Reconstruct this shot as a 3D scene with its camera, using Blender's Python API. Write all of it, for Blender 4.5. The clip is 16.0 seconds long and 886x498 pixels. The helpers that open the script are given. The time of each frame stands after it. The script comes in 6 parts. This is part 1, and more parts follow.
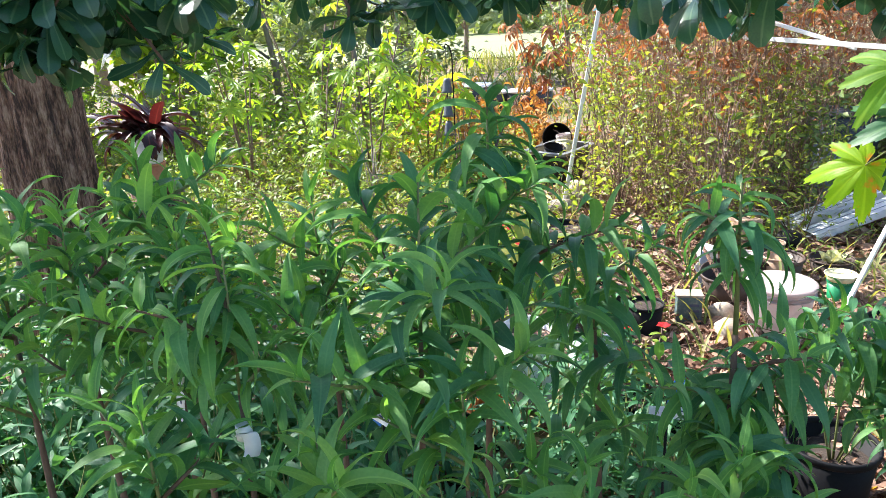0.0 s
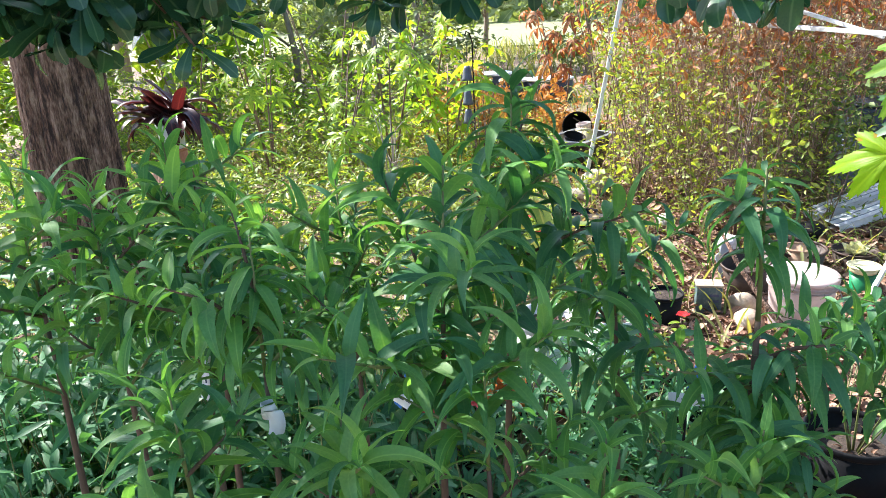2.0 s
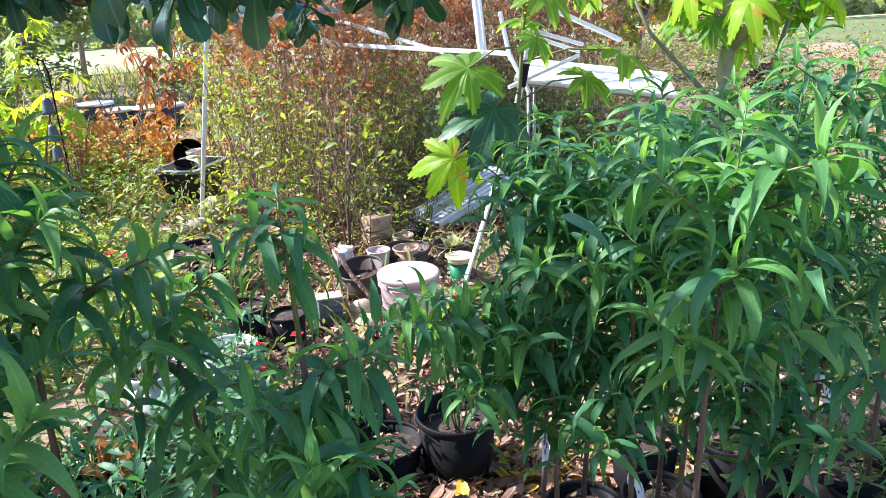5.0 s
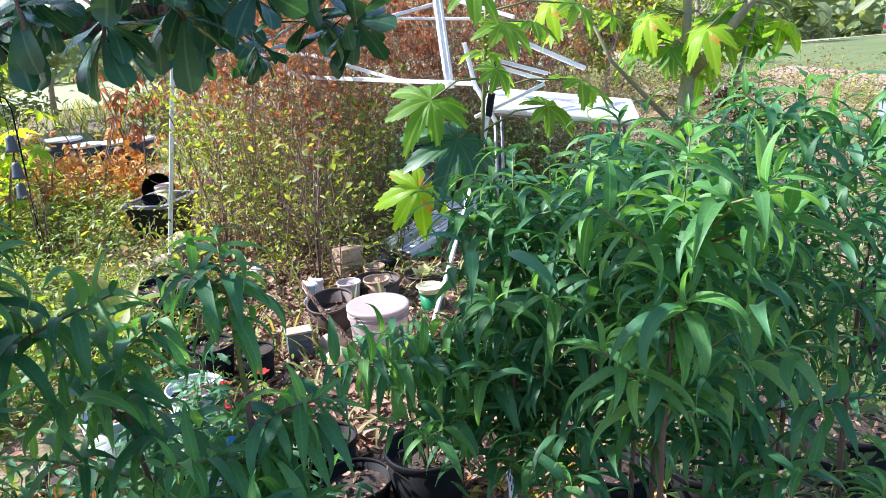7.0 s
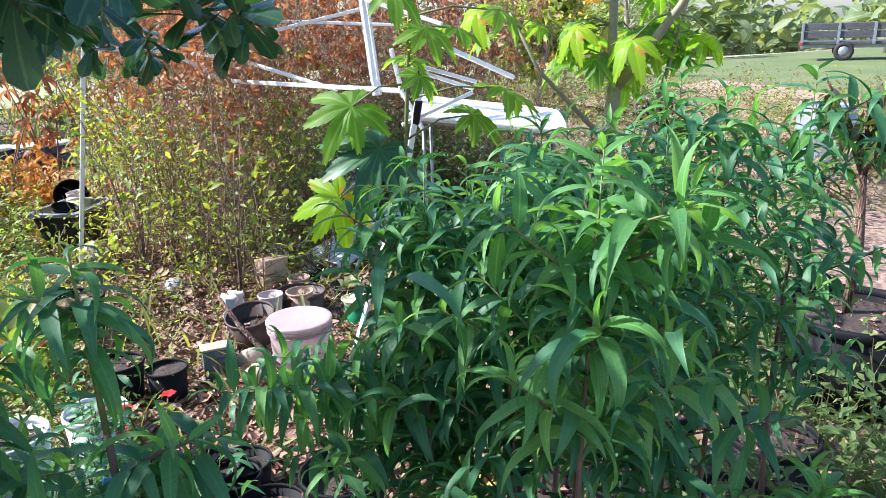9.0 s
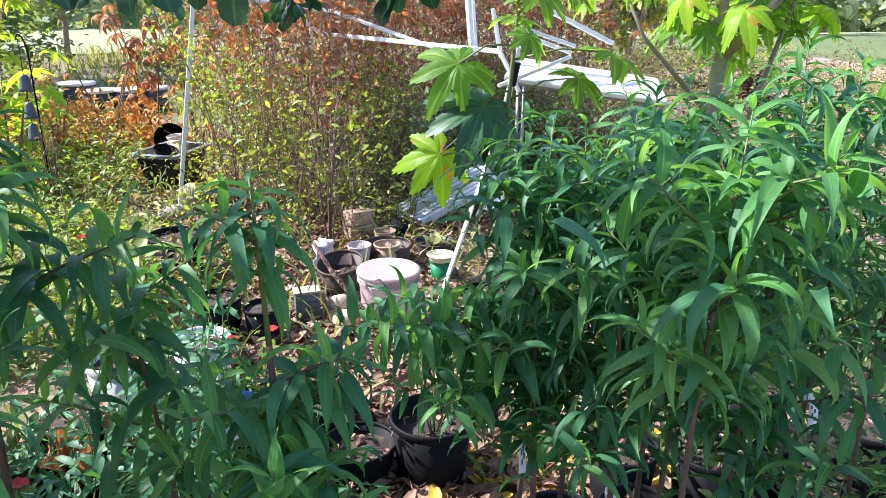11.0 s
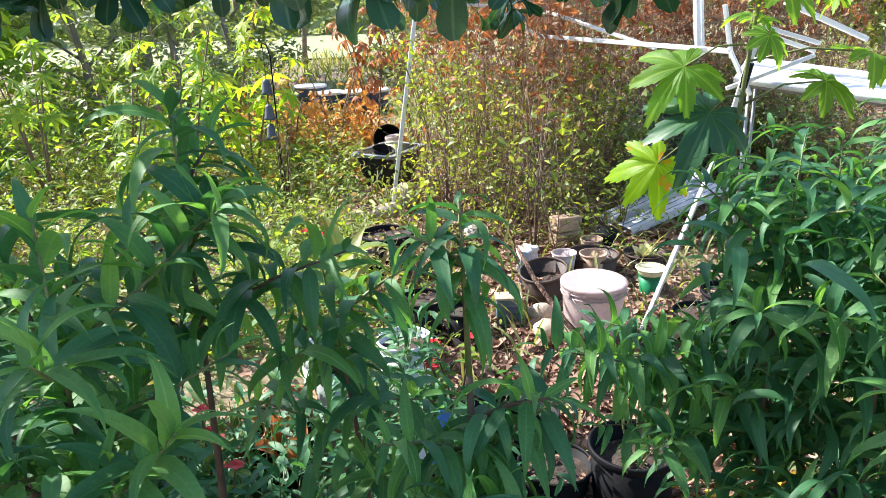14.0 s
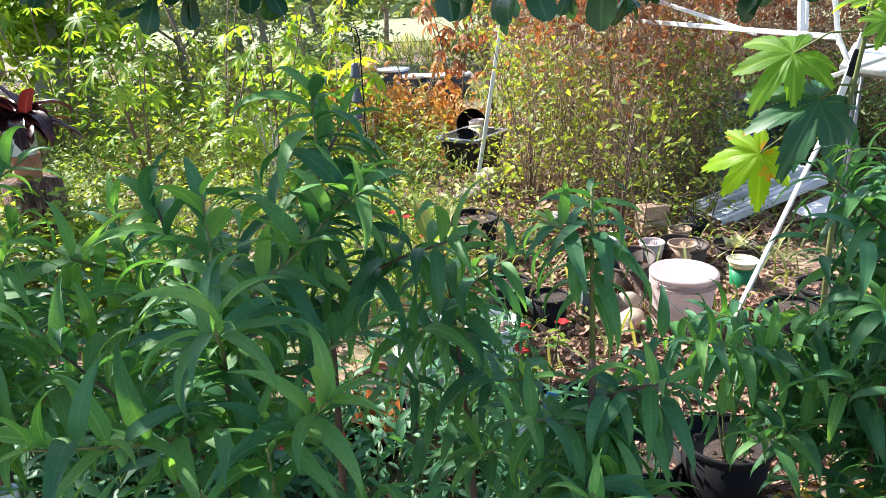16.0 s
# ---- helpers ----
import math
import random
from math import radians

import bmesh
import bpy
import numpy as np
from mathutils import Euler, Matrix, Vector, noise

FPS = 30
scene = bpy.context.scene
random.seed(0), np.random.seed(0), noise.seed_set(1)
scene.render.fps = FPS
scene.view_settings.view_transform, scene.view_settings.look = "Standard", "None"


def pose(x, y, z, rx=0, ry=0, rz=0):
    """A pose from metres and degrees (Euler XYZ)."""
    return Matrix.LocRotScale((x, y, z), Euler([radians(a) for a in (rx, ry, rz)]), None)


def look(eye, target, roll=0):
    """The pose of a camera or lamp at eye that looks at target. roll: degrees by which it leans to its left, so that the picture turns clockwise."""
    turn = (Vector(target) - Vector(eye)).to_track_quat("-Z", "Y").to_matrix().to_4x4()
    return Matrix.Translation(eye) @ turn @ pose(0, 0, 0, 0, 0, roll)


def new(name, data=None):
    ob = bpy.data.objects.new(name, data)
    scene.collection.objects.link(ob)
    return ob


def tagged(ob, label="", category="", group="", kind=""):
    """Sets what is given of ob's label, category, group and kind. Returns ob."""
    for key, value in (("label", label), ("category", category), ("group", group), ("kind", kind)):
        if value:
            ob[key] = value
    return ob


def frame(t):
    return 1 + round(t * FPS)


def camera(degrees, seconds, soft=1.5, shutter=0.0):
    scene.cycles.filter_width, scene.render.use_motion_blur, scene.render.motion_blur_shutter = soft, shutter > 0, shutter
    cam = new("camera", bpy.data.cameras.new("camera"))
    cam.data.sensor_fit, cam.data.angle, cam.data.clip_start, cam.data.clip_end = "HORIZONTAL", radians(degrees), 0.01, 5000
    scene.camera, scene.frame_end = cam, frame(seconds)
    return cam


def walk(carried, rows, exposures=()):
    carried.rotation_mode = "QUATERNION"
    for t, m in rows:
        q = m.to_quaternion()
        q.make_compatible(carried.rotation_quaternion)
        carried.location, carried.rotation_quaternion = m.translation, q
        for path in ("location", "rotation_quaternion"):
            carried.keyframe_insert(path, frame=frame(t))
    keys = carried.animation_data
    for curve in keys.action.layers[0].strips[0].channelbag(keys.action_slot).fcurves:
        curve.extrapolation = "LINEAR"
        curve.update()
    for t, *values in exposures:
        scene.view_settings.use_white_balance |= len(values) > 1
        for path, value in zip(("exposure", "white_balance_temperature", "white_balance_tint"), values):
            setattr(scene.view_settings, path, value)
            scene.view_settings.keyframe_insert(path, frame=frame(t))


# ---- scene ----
cam = camera(62.5, 16.0, 0.75)
PATH = [
    (0, (0.152, 0.014, 1.595), (0.072, 1.904, 0.944), -2.9),
    (0.5, (0.157, 0.016, 1.591), (0.088, 1.903, 0.933), -3.0),
    (1, (0.166, 0.015, 1.59), (0.116, 1.899, 0.919), -3.0),
    (1.5, (0.163, 0.009, 1.592), (0.101, 1.89, 0.916), -2.8),
    (2, (0.143, 0.002, 1.59), (0.015, 1.88, 0.913), -2.8),
    (2.5, (0.137, 0.0, 1.59), (-0.044, 1.871, 0.909), -3.2),
    (3, (0.15, 0.003, 1.59), (0.004, 1.875, 0.901), -3.8),
    (3.5, (0.2, 0.016, 1.585), (0.268, 1.889, 0.888), -3.7),
    (4, (0.268, 0.035, 1.579), (0.725, 1.853, 0.883), -2.9),
    (4.5, (0.318, 0.049, 1.568), (1.04, 1.786, 0.89), -2.7),
    (4.7, (0.328, 0.051, 1.571), (1.093, 1.774, 0.901), -2.3),
    (6.8, (0.38, 0.052, 1.579), (1.205, 1.77, 0.972), -3.0),
    (7, (0.389, 0.051, 1.583), (1.238, 1.761, 0.987), -3.2),
    (7.5, (0.413, 0.067, 1.579), (1.316, 1.755, 0.999), -3.1),
    (8, (0.459, 0.089, 1.575), (1.414, 1.75, 1.001), -3.0),
    (8.2, (0.487, 0.106, 1.574), (1.468, 1.752, 1.001), -2.7),
    (10.3, (0.432, 0.117, 1.556), (1.405, 1.748, 0.929), 0.1),
    (10.5, (0.403, 0.114, 1.556), (1.321, 1.769, 0.91), 0.3),
    (11, (0.363, 0.11, 1.557), (1.19, 1.803, 0.886), 0.5),
    (11.5, (0.381, 0.137, 1.551), (1.191, 1.835, 0.874), 0.4),
    (12, (0.404, 0.171, 1.557), (1.174, 1.898, 0.904), 0.7),
    (12.5, (0.406, 0.188, 1.569), (0.988, 1.996, 0.943), -0.3),
    (13, (0.387, 0.198, 1.566), (0.762, 2.059, 0.938), -1.2),
    (13.5, (0.392, 0.202, 1.562), (0.697, 2.068, 0.91), -1.7),
    (14, (0.381, 0.2, 1.565), (0.685, 2.062, 0.9), -1.9),
    (14.5, (0.367, 0.2, 1.567), (0.658, 2.061, 0.894), -1.9),
    (15, (0.342, 0.19, 1.574), (0.578, 2.055, 0.892), -2.0),
    (15.5, (0.315, 0.182, 1.576), (0.475, 2.053, 0.888), -2.2),
    (16, (0.302, 0.178, 1.577), (0.409, 2.049, 0.879), -2.2),
]
EXPOSURES = [(0, 1.62, 6050, 12), (3.0, 1.62, 6050, 12), (3.7, 1.68, 6050, 12), (4.7, 1.52, 5750, 16), (7, 1.32, 5600, 16), (8.2, 1.26, 5600, 16), (11.5, 1.37, 5650, 16), (13, 1.40, 5900, 13), (16, 1.42, 6050, 12)]
walk(cam, [(t, look(eye, target, roll)) for t, eye, target, roll in PATH], EXPOSURES)

# ---- world, sun, exposure ----
SUN_AZ, SUN_EL = -52.0, 42.0          # degrees: left of straight ahead, above the horizon
world = bpy.data.worlds.new("sky")
scene.world = world
world.use_nodes = True
wn = world.node_tree
sky = wn.nodes.new("ShaderNodeTexSky")
sky.sky_type = "NISHITA"
sky.sun_disc = False
sky.sun_elevation = radians(SUN_EL)
sky.sun_rotation = radians(SUN_AZ)
sky.air_density, sky.dust_density = 1.0, 1.5
wn.links.new(sky.outputs[0], wn.nodes["Background"].inputs[0])
wn.nodes["Background"].inputs[1].default_value = 0.125
sun = new("sun", bpy.data.lights.new("sun", "SUN"))
sun.data.energy = 5.0
sun.data.angle = radians(0.6)
sun.data.color = (1.0, 0.93, 0.82)
sun_from = Vector((math.sin(radians(SUN_AZ)) * math.cos(radians(SUN_EL)), math.cos(radians(SUN_AZ)) * math.cos(radians(SUN_EL)), math.sin(radians(SUN_EL))))
sun.matrix_world = look(sun_from * 30, (0, 0, 0))

# ---- materials ----


def material(name):
    m = bpy.data.materials.new(name)
    m.use_nodes = True
    n = m.node_tree.nodes
    return m, n, m.node_tree.links, n["Principled BSDF"], n["Material Output"]


def ramp(n, stops):
    r = n.new("ShaderNodeValToRGB")
    while len(r.color_ramp.elements) < len(stops):
        r.color_ramp.elements.new(0.5)
    for e, (p, c) in zip(r.color_ramp.elements, stops):
        e.position, e.color = p, (*c, 1)
    return r


def math_node(n, op, a=None, b=None):
    x = n.new("ShaderNodeMath")
    x.operation = op
    if a is not None:
        x.inputs[0].default_value = a
    if b is not None:
        x.inputs[1].default_value = b
    return x


def noise_node(n, links, scale, detail=3.0, coords="Object"):
    tc = n.new("ShaderNodeTexCoord")
    t = n.new("ShaderNodeTexNoise")
    t.inputs["Scale"].default_value = scale
    t.inputs["Detail"].default_value = detail
    links.new(tc.outputs[coords], t.inputs["Vector"])
    return t


def leaf_material(name, dark, mid, light, rough=0.4, through_it=0.35, glow=None, rib=0.35, spots=None):
    """A leaf: colour varies from leaf to leaf and over the blade, pale midrib, light shines through."""
    m, n, k, b, out = material(name)
    info, geo = n.new("ShaderNodeObjectInfo"), n.new("ShaderNodeNewGeometry")
    add = math_node(n, "ADD")
    k.new(info.outputs["Random"], add.inputs[0])
    k.new(geo.outputs["Random Per Island"], add.inputs[1])
    fr = math_node(n, "FRACT")
    k.new(add.outputs[0], fr.inputs[0])
    ns = noise_node(n, k, 30.0, 5.0)
    mixv = math_node(n, "MULTIPLY_ADD", b=0.5)
    k.new(ns.outputs["Fac"], mixv.inputs[0])
    sc = math_node(n, "MULTIPLY", b=0.55)
    k.new(fr.outputs[0], sc.inputs[0])
    k.new(sc.outputs[0], mixv.inputs[2])
    r = ramp(n, [(0.15, dark), (0.5, mid), (0.9, light)])
    k.new(mixv.outputs[0], r.inputs[0])
    uv = n.new("ShaderNodeUVMap")
    sep = n.new("ShaderNodeSeparateXYZ")
    k.new(uv.outputs[0], sep.inputs[0])
    off = math_node(n, "SUBTRACT", b=0.5)
    k.new(sep.outputs[0], off.inputs[0])
    ab = math_node(n, "ABSOLUTE")
    k.new(off.outputs[0], ab.inputs[0])
    mr = n.new("ShaderNodeMapRange")
    mr.inputs["From Min"].default_value, mr.inputs["From Max"].default_value = 0.02, 0.075
    mr.inputs["To Min"].default_value, mr.inputs["To Max"].default_value = rib, 0.0
    k.new(ab.outputs[0], mr.inputs["Value"])
    mx = n.new("ShaderNodeMix")
    mx.data_type = "RGBA"
    mx.inputs["B"].default_value = (min(1, light[0] * 1.7 + 0.05), min(1, light[1] * 1.5 + 0.05), min(1, light[2] * 1.5 + 0.03), 1)
    k.new(mr.outputs[0], mx.inputs["Factor"])
    k.new(r.outputs[0], mx.inputs["A"])
    colour = mx.outputs["Result"]
    if spots:
        ns2 = noise_node(n, k, 2.4, 4.0)
        mr2 = n.new("ShaderNodeMapRange")
        mr2.inputs["From Min"].default_value, mr2.inputs["From Max"].default_value = 0.58, 0.66
        k.new(ns2.outputs["Fac"], mr2.inputs["Value"])
        mx2 = n.new("ShaderNodeMix")
        mx2.data_type = "RGBA"
        mx2.inputs["B"].default_value = (*spots, 1)
        k.new(mr2.outputs[0], mx2.inputs["Factor"])
        k.new(colour, mx2.inputs["A"])
        colour = mx2.outputs["Result"]
    k.new(colour, b.inputs["Base Color"])
    b.inputs["Roughness"].default_value = rough
    b.inputs["Specular IOR Level"].default_value = 0.4
    # side veins as relief
    wave = n.new("ShaderNodeTexWave")
    wave.bands_direction = "Y"
    wave.inputs["Scale"].default_value = 13.0
    wave.inputs["Distortion"].default_value = 1.5
    k.new(uv.outputs[0], wave.inputs["Vector"])
    bump = n.new("ShaderNodeBump")
    bump.inputs["Strength"].default_value = 0.045
    bump.inputs["Distance"].default_value = 0.003
    k.new(wave.outputs["Fac"], bump.inputs["Height"])
    k.new(bump.outputs[0], b.inputs["Normal"])
    tr = n.new("ShaderNodeBsdfTranslucent")
    gain = n.new("ShaderNodeMix")
    gain.data_type, gain.blend_type = "RGBA", "MULTIPLY"
    gain.inputs["Factor"].default_value = 1.0
    gain.clamp_result = False
    gain.inputs["B"].default_value = (*(glow or (2.2, 2.0, 0.8)), 1)
    k.new(colour, gain.inputs["A"])
    k.new(gain.outputs["Result"], tr.inputs["Color"])
    sh = n.new("ShaderNodeMixShader")
    sh.inputs[0].default_value = through_it
    k.new(b.outputs[0], sh.inputs[1])
    k.new(tr.outputs[0], sh.inputs[2])
    k.new(sh.outputs[0], out.inputs["Surface"])
    return m


def surface(name, stops, rough=0.6, scale=8.0, fine=60.0, bump=0.2, dist=0.004, metallic=0.0, stretch=None, spec=0.5):
    """A hard or earthy surface: broad stains, fine grain and relief."""
    m, n, k, b, out = material(name)
    tc, mp = n.new("ShaderNodeTexCoord"), n.new("ShaderNodeMapping")
    if stretch:
        mp.inputs["Scale"].default_value = stretch
    k.new(tc.outputs["Object"], mp.inputs["Vector"])
    a, c = n.new("ShaderNodeTexNoise"), n.new("ShaderNodeTexNoise")
    a.inputs["Scale"].default_value, a.inputs["Detail"].default_value = scale, 4.0
    c.inputs["Scale"].default_value, c.inputs["Detail"].default_value = fine, 5.0
    for t in (a, c):
        k.new(mp.outputs[0], t.inputs["Vector"])
    mixv = math_node(n, "MULTIPLY_ADD", b=0.45)
    s2 = math_node(n, "MULTIPLY", b=0.55)
    k.new(c.outputs["Fac"], mixv.inputs[0])
    k.new(a.outputs["Fac"], s2.inputs[0])
    k.new(s2.outputs[0], mixv.inputs[2])
    r = ramp(n, stops)
    k.new(mixv.outputs[0], r.inputs[0])
    k.new(r.outputs[0], b.inputs["Base Color"])
    b.inputs["Roughness"].default_value = rough
    b.inputs["Metallic"].default_value = metallic
    b.inputs["Specular IOR Level"].default_value = spec
    bp = n.new("ShaderNodeBump")
    bp.inputs["Strength"].default_value, bp.inputs["Distance"].default_value = bump, dist
    k.new(mixv.outputs[0], bp.inputs["Height"])
    k.new(bp.outputs[0], b.inputs["Normal"])
    return m


PEACH = leaf_material("peach_leaf", (0.056, 0.174, 0.052), (0.106, 0.265, 0.080), (0.190, 0.365, 0.114), 0.55, 0.38, glow=(1.9, 1.8, 0.6), rib=0.13)
# darker copy of PEACH: the look of shaded leaves put into the colour
PEACH_DARK = leaf_material("shaded_peach_leaf", (0.032, 0.120, 0.050), (0.056, 0.174, 0.073), (0.095, 0.242, 0.098), 0.5, 0.32, glow=(1.8, 1.75, 0.6), rib=0.14)
PEACH_YOUNG = leaf_material("peach_leaf_young", (0.075, 0.22, 0.05), (0.115, 0.29, 0.066), (0.18, 0.36, 0.095), 0.52, 0.38)
GLOSSY = leaf_material("glossy_leaf", (0.018, 0.062, 0.033), (0.028, 0.088, 0.044), (0.05, 0.13, 0.055), 0.24, 0.18, rib=0.4)
CASTOR = leaf_material("castor_leaf", (0.075, 0.19, 0.022), (0.115, 0.25, 0.026), (0.17, 0.31, 0.036), 0.55, 0.58, glow=(2.4, 2.1, 0.7), rib=0.45)
CASTOR_YELLOW = leaf_material("castor_leaf_yellowing", (0.17, 0.35, 0.013), (0.24, 0.41, 0.015), (0.33, 0.47, 0.018), 0.45, 0.55, rib=0.2, spots=(0.5, 0.2, 0.03))
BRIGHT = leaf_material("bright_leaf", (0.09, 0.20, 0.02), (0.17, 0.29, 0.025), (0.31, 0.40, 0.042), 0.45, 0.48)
WEED = leaf_material("weed_leaf", (0.06, 0.135, 0.018), (0.14, 0.24, 0.026), (0.31, 0.40, 0.048), 0.5, 0.42)
OLIVE = leaf_material("olive_leaf", (0.14, 0.12, 0.05), (0.22, 0.18, 0.08), (0.32, 0.25, 0.13), 0.6, 0.3, glow=(1.3, 1.2, 0.8))
SHRUB = leaf_material("shrub_leaf", (0.07, 0.13, 0.022), (0.175, 0.245, 0.038), (0.38, 0.42, 0.075), 0.5, 0.4)
DRY = leaf_material("dry_leaf", (0.15, 0.05, 0.02), (0.33, 0.13, 0.045), (0.54, 0.29, 0.12), 0.6, 0.35, glow=(1.5, 1.2, 0.9))
DULL = leaf_material("withered_leaf", (0.12, 0.066, 0.04), (0.25, 0.145, 0.085), (0.43, 0.30, 0.19), 0.65, 0.3, glow=(1.3, 1.2, 1.0))
LITTER = leaf_material("fallen_leaf", (0.065, 0.034, 0.021), (0.23, 0.122, 0.074), (0.52, 0.345, 0.245), 0.7, 0.1, glow=(1, 1, 1))
MAROON = leaf_material("maroon_leaf", (0.016, 0.008, 0.009), (0.03, 0.011, 0.012), (0.09, 0.018, 0.016), 0.35, 0.25, glow=(1.8, 0.9, 0.8))
FARLEAF = leaf_material("tree_leaf", (0.05, 0.10, 0.03), (0.09, 0.15, 0.04), (0.16, 0.21, 0.07), 0.55, 0.35)
# paler and greyer than FARLEAF: distance haze mixed into the leaf colour
HAZY = leaf_material("haze_tinted_leaf", (0.10, 0.155, 0.07), (0.155, 0.215, 0.10), (0.24, 0.29, 0.15), 0.6, 0.35)
GRASS = leaf_material("grass_blade", (0.10, 0.15, 0.04), (0.18, 0.22, 0.07), (0.32, 0.30, 0.13), 0.6, 0.35)
PETAL = leaf_material("red_petal", (0.45, 0.01, 0.015), (0.60, 0.02, 0.02), (0.70, 0.04, 0.03), 0.5, 0.3, glow=(1.2, 1, 1))
YELLOWLEAF = leaf_material("yellow_leaf", (0.50, 0.30, 0.03), (0.62, 0.42, 0.04), (0.72, 0.52, 0.08), 0.5, 0.35, glow=(1.2, 1.1, 0.8))
STEM = surface("sapling_bark", [(0.3, (0.06, 0.035, 0.022)), (0.7, (0.16, 0.10, 0.065))], 0.7, 30, 160, 0.4, 0.002, stretch=(1, 1, 0.3))
TWIG = surface("green_twig", [(0.3, (0.10, 0.14, 0.04)), (0.7, (0.20, 0.20, 0.07))], 0.55, 30, 120)
STALK = surface("dry_stalk", [(0.25, (0.11, 0.065, 0.045)), (0.55, (0.22, 0.14, 0.10)), (0.8, (0.40, 0.30, 0.22))], 0.8, 12, 90)
GREYWOOD = surface("grey_wood", [(0.3, (0.16, 0.13, 0.10)), (0.7, (0.36, 0.31, 0.25))], 0.8, 8, 70, 0.4, 0.006, stretch=(1, 1, 0.2))
TRAILERWOOD = surface("dark_trailer_boards", [(0.3, (0.04, 0.04, 0.048)), (0.7, (0.10, 0.098, 0.11))], 0.75, 8, 70, 0.4, 0.006, stretch=(0.3, 1, 1))
BARK = surface("tree_bark", [(0.40, (0.035, 0.017, 0.011)), (0.5, (0.17, 0.092, 0.060)), (0.62, (0.38, 0.25, 0.18))], 0.9, 26, 110, 1.0, 0.05, stretch=(1.5, 1.5, 0.30))
CASTOR_STEM = surface("castor_stem", [(0.3, (0.15, 0.145, 0.08)), (0.7, (0.29, 0.265, 0.17))], 0.6, 6, 60, 0.3)
BLACK_PLASTIC = surface("black_plastic", [(0.3, (0.006, 0.006, 0.007)), (0.7, (0.014, 0.014, 0.016))], 0.62, 5, 80, 0.1, 0.002, spec=0.15)
TUB_RIM = surface("pale_tub_rim", [(0.3, (0.10, 0.105, 0.105)), (0.7, (0.30, 0.31, 0.31))], 0.5, 9, 60, 0.15, 0.003)
BELL = surface("dark_bell_metal", [(0.3, (0.06, 0.068, 0.085)), (0.7, (0.13, 0.145, 0.175))], 0.5, 8, 60, 0.1, 0.002)
DARK_TUB = surface("dark_tub_plastic", [(0.3, (0.010, 0.012, 0.011)), (0.7, (0.028, 0.03, 0.028))], 0.45, 5, 60, 0.15, 0.003)
WHITE_PLASTIC = surface("white_plastic", [(0.25, (0.37, 0.285, 0.27)), (0.5, (0.54, 0.45, 0.435)), (0.75, (0.62, 0.545, 0.54))], 0.45, 3, 40, 0.08, 0.002)
BUCKET = surface("bucket_plastic", [(0.25, (0.37, 0.285, 0.27)), (0.5, (0.56, 0.465, 0.45)), (0.75, (0.64, 0.56, 0.555))], 0.45, 3, 40, 0.08, 0.002)
bn = BUCKET.node_tree.nodes
glow_through, both = bn.new("ShaderNodeBsdfTranslucent"), bn.new("ShaderNodeMixShader")
glow_through.inputs["Color"].default_value = (0.82, 0.70, 0.68, 1)
both.inputs[0].default_value = 0.36
BUCKET.node_tree.links.new(bn["Principled BSDF"].outputs[0], both.inputs[1])
BUCKET.node_tree.links.new(glow_through.outputs[0], both.inputs[2])
BUCKET.node_tree.links.new(both.outputs[0], bn["Material Output"].inputs["Surface"])
WHITE_PAINT = surface("white_metal_paint", [(0.25, (0.55, 0.52, 0.47)), (0.5, (0.78, 0.77, 0.74)), (0.8, (0.84, 0.84, 0.82))], 0.4, 7, 70, 0.08, 0.001)
VINYL = surface("white_vinyl", [(0.25, (0.60, 0.60, 0.60)), (0.6, (0.78, 0.79, 0.80))], 0.45, 4, 50, 0.06, 0.001)
PAPER = surface("white_tag", [(0.3, (0.70, 0.70, 0.72)), (0.7, (0.84, 0.84, 0.85))], 0.6, 20, 90, 0.05)
INK = surface("ink", [(0.3, (0.05, 0.06, 0.12)), (0.7, (0.09, 0.10, 0.18))], 0.7, 30, 90, 0.02)
BLUE = surface("blue_plastic", [(0.3, (0.02, 0.14, 0.50)), (0.7, (0.05, 0.24, 0.70))], 0.4, 6, 50, 0.05)
TEAL = surface("teal_print", [(0.3, (0.045, 0.085, 0.10)), (0.55, (0.09, 0.145, 0.16)), (0.8, (0.28, 0.28, 0.24))], 0.5, 30, 90, 0.05)
GREEN_PLASTIC = surface("green_plastic", [(0.3, (0.01, 0.16, 0.06)), (0.7, (0.02, 0.26, 0.10))], 0.4, 6, 50, 0.05)
CREAM = surface("cream_plastic", [(0.3, (0.62, 0.56, 0.30)), (0.7, (0.78, 0.74, 0.48))], 0.5, 8, 60, 0.08)
TERRACOTTA = surface("terracotta", [(0.3, (0.34, 0.13, 0.06)), (0.7, (0.52, 0.24, 0.13))], 0.8, 8, 70, 0.2, 0.003)
BROWN_CLAY = surface("brown_clay", [(0.3, (0.035, 0.020, 0.015)), (0.7, (0.080, 0.048, 0.036))], 0.6, 8, 60, 0.2, 0.003)
BRICKMAT = surface("pale_brick", [(0.3, (0.38, 0.23, 0.15)), (0.7, (0.58, 0.42, 0.30))], 0.85, 10, 90, 0.4, 0.004)
CONCRETE = surface("concrete", [(0.3, (0.30, 0.28, 0.25)), (0.7, (0.48, 0.46, 0.42))], 0.85, 6, 60, 0.4, 0.005)
ROCK = surface("pale_rock", [(0.3, (0.28, 0.22, 0.16)), (0.7, (0.52, 0.44, 0.34))], 0.85, 9, 60, 0.6, 0.01)
SOIL = surface("potting_soil", [(0.35, (0.025, 0.018, 0.014)), (0.55, (0.055, 0.038, 0.028)), (0.75, (0.15, 0.10, 0.078))], 0.9, 40, 130, 0.9, 0.012)
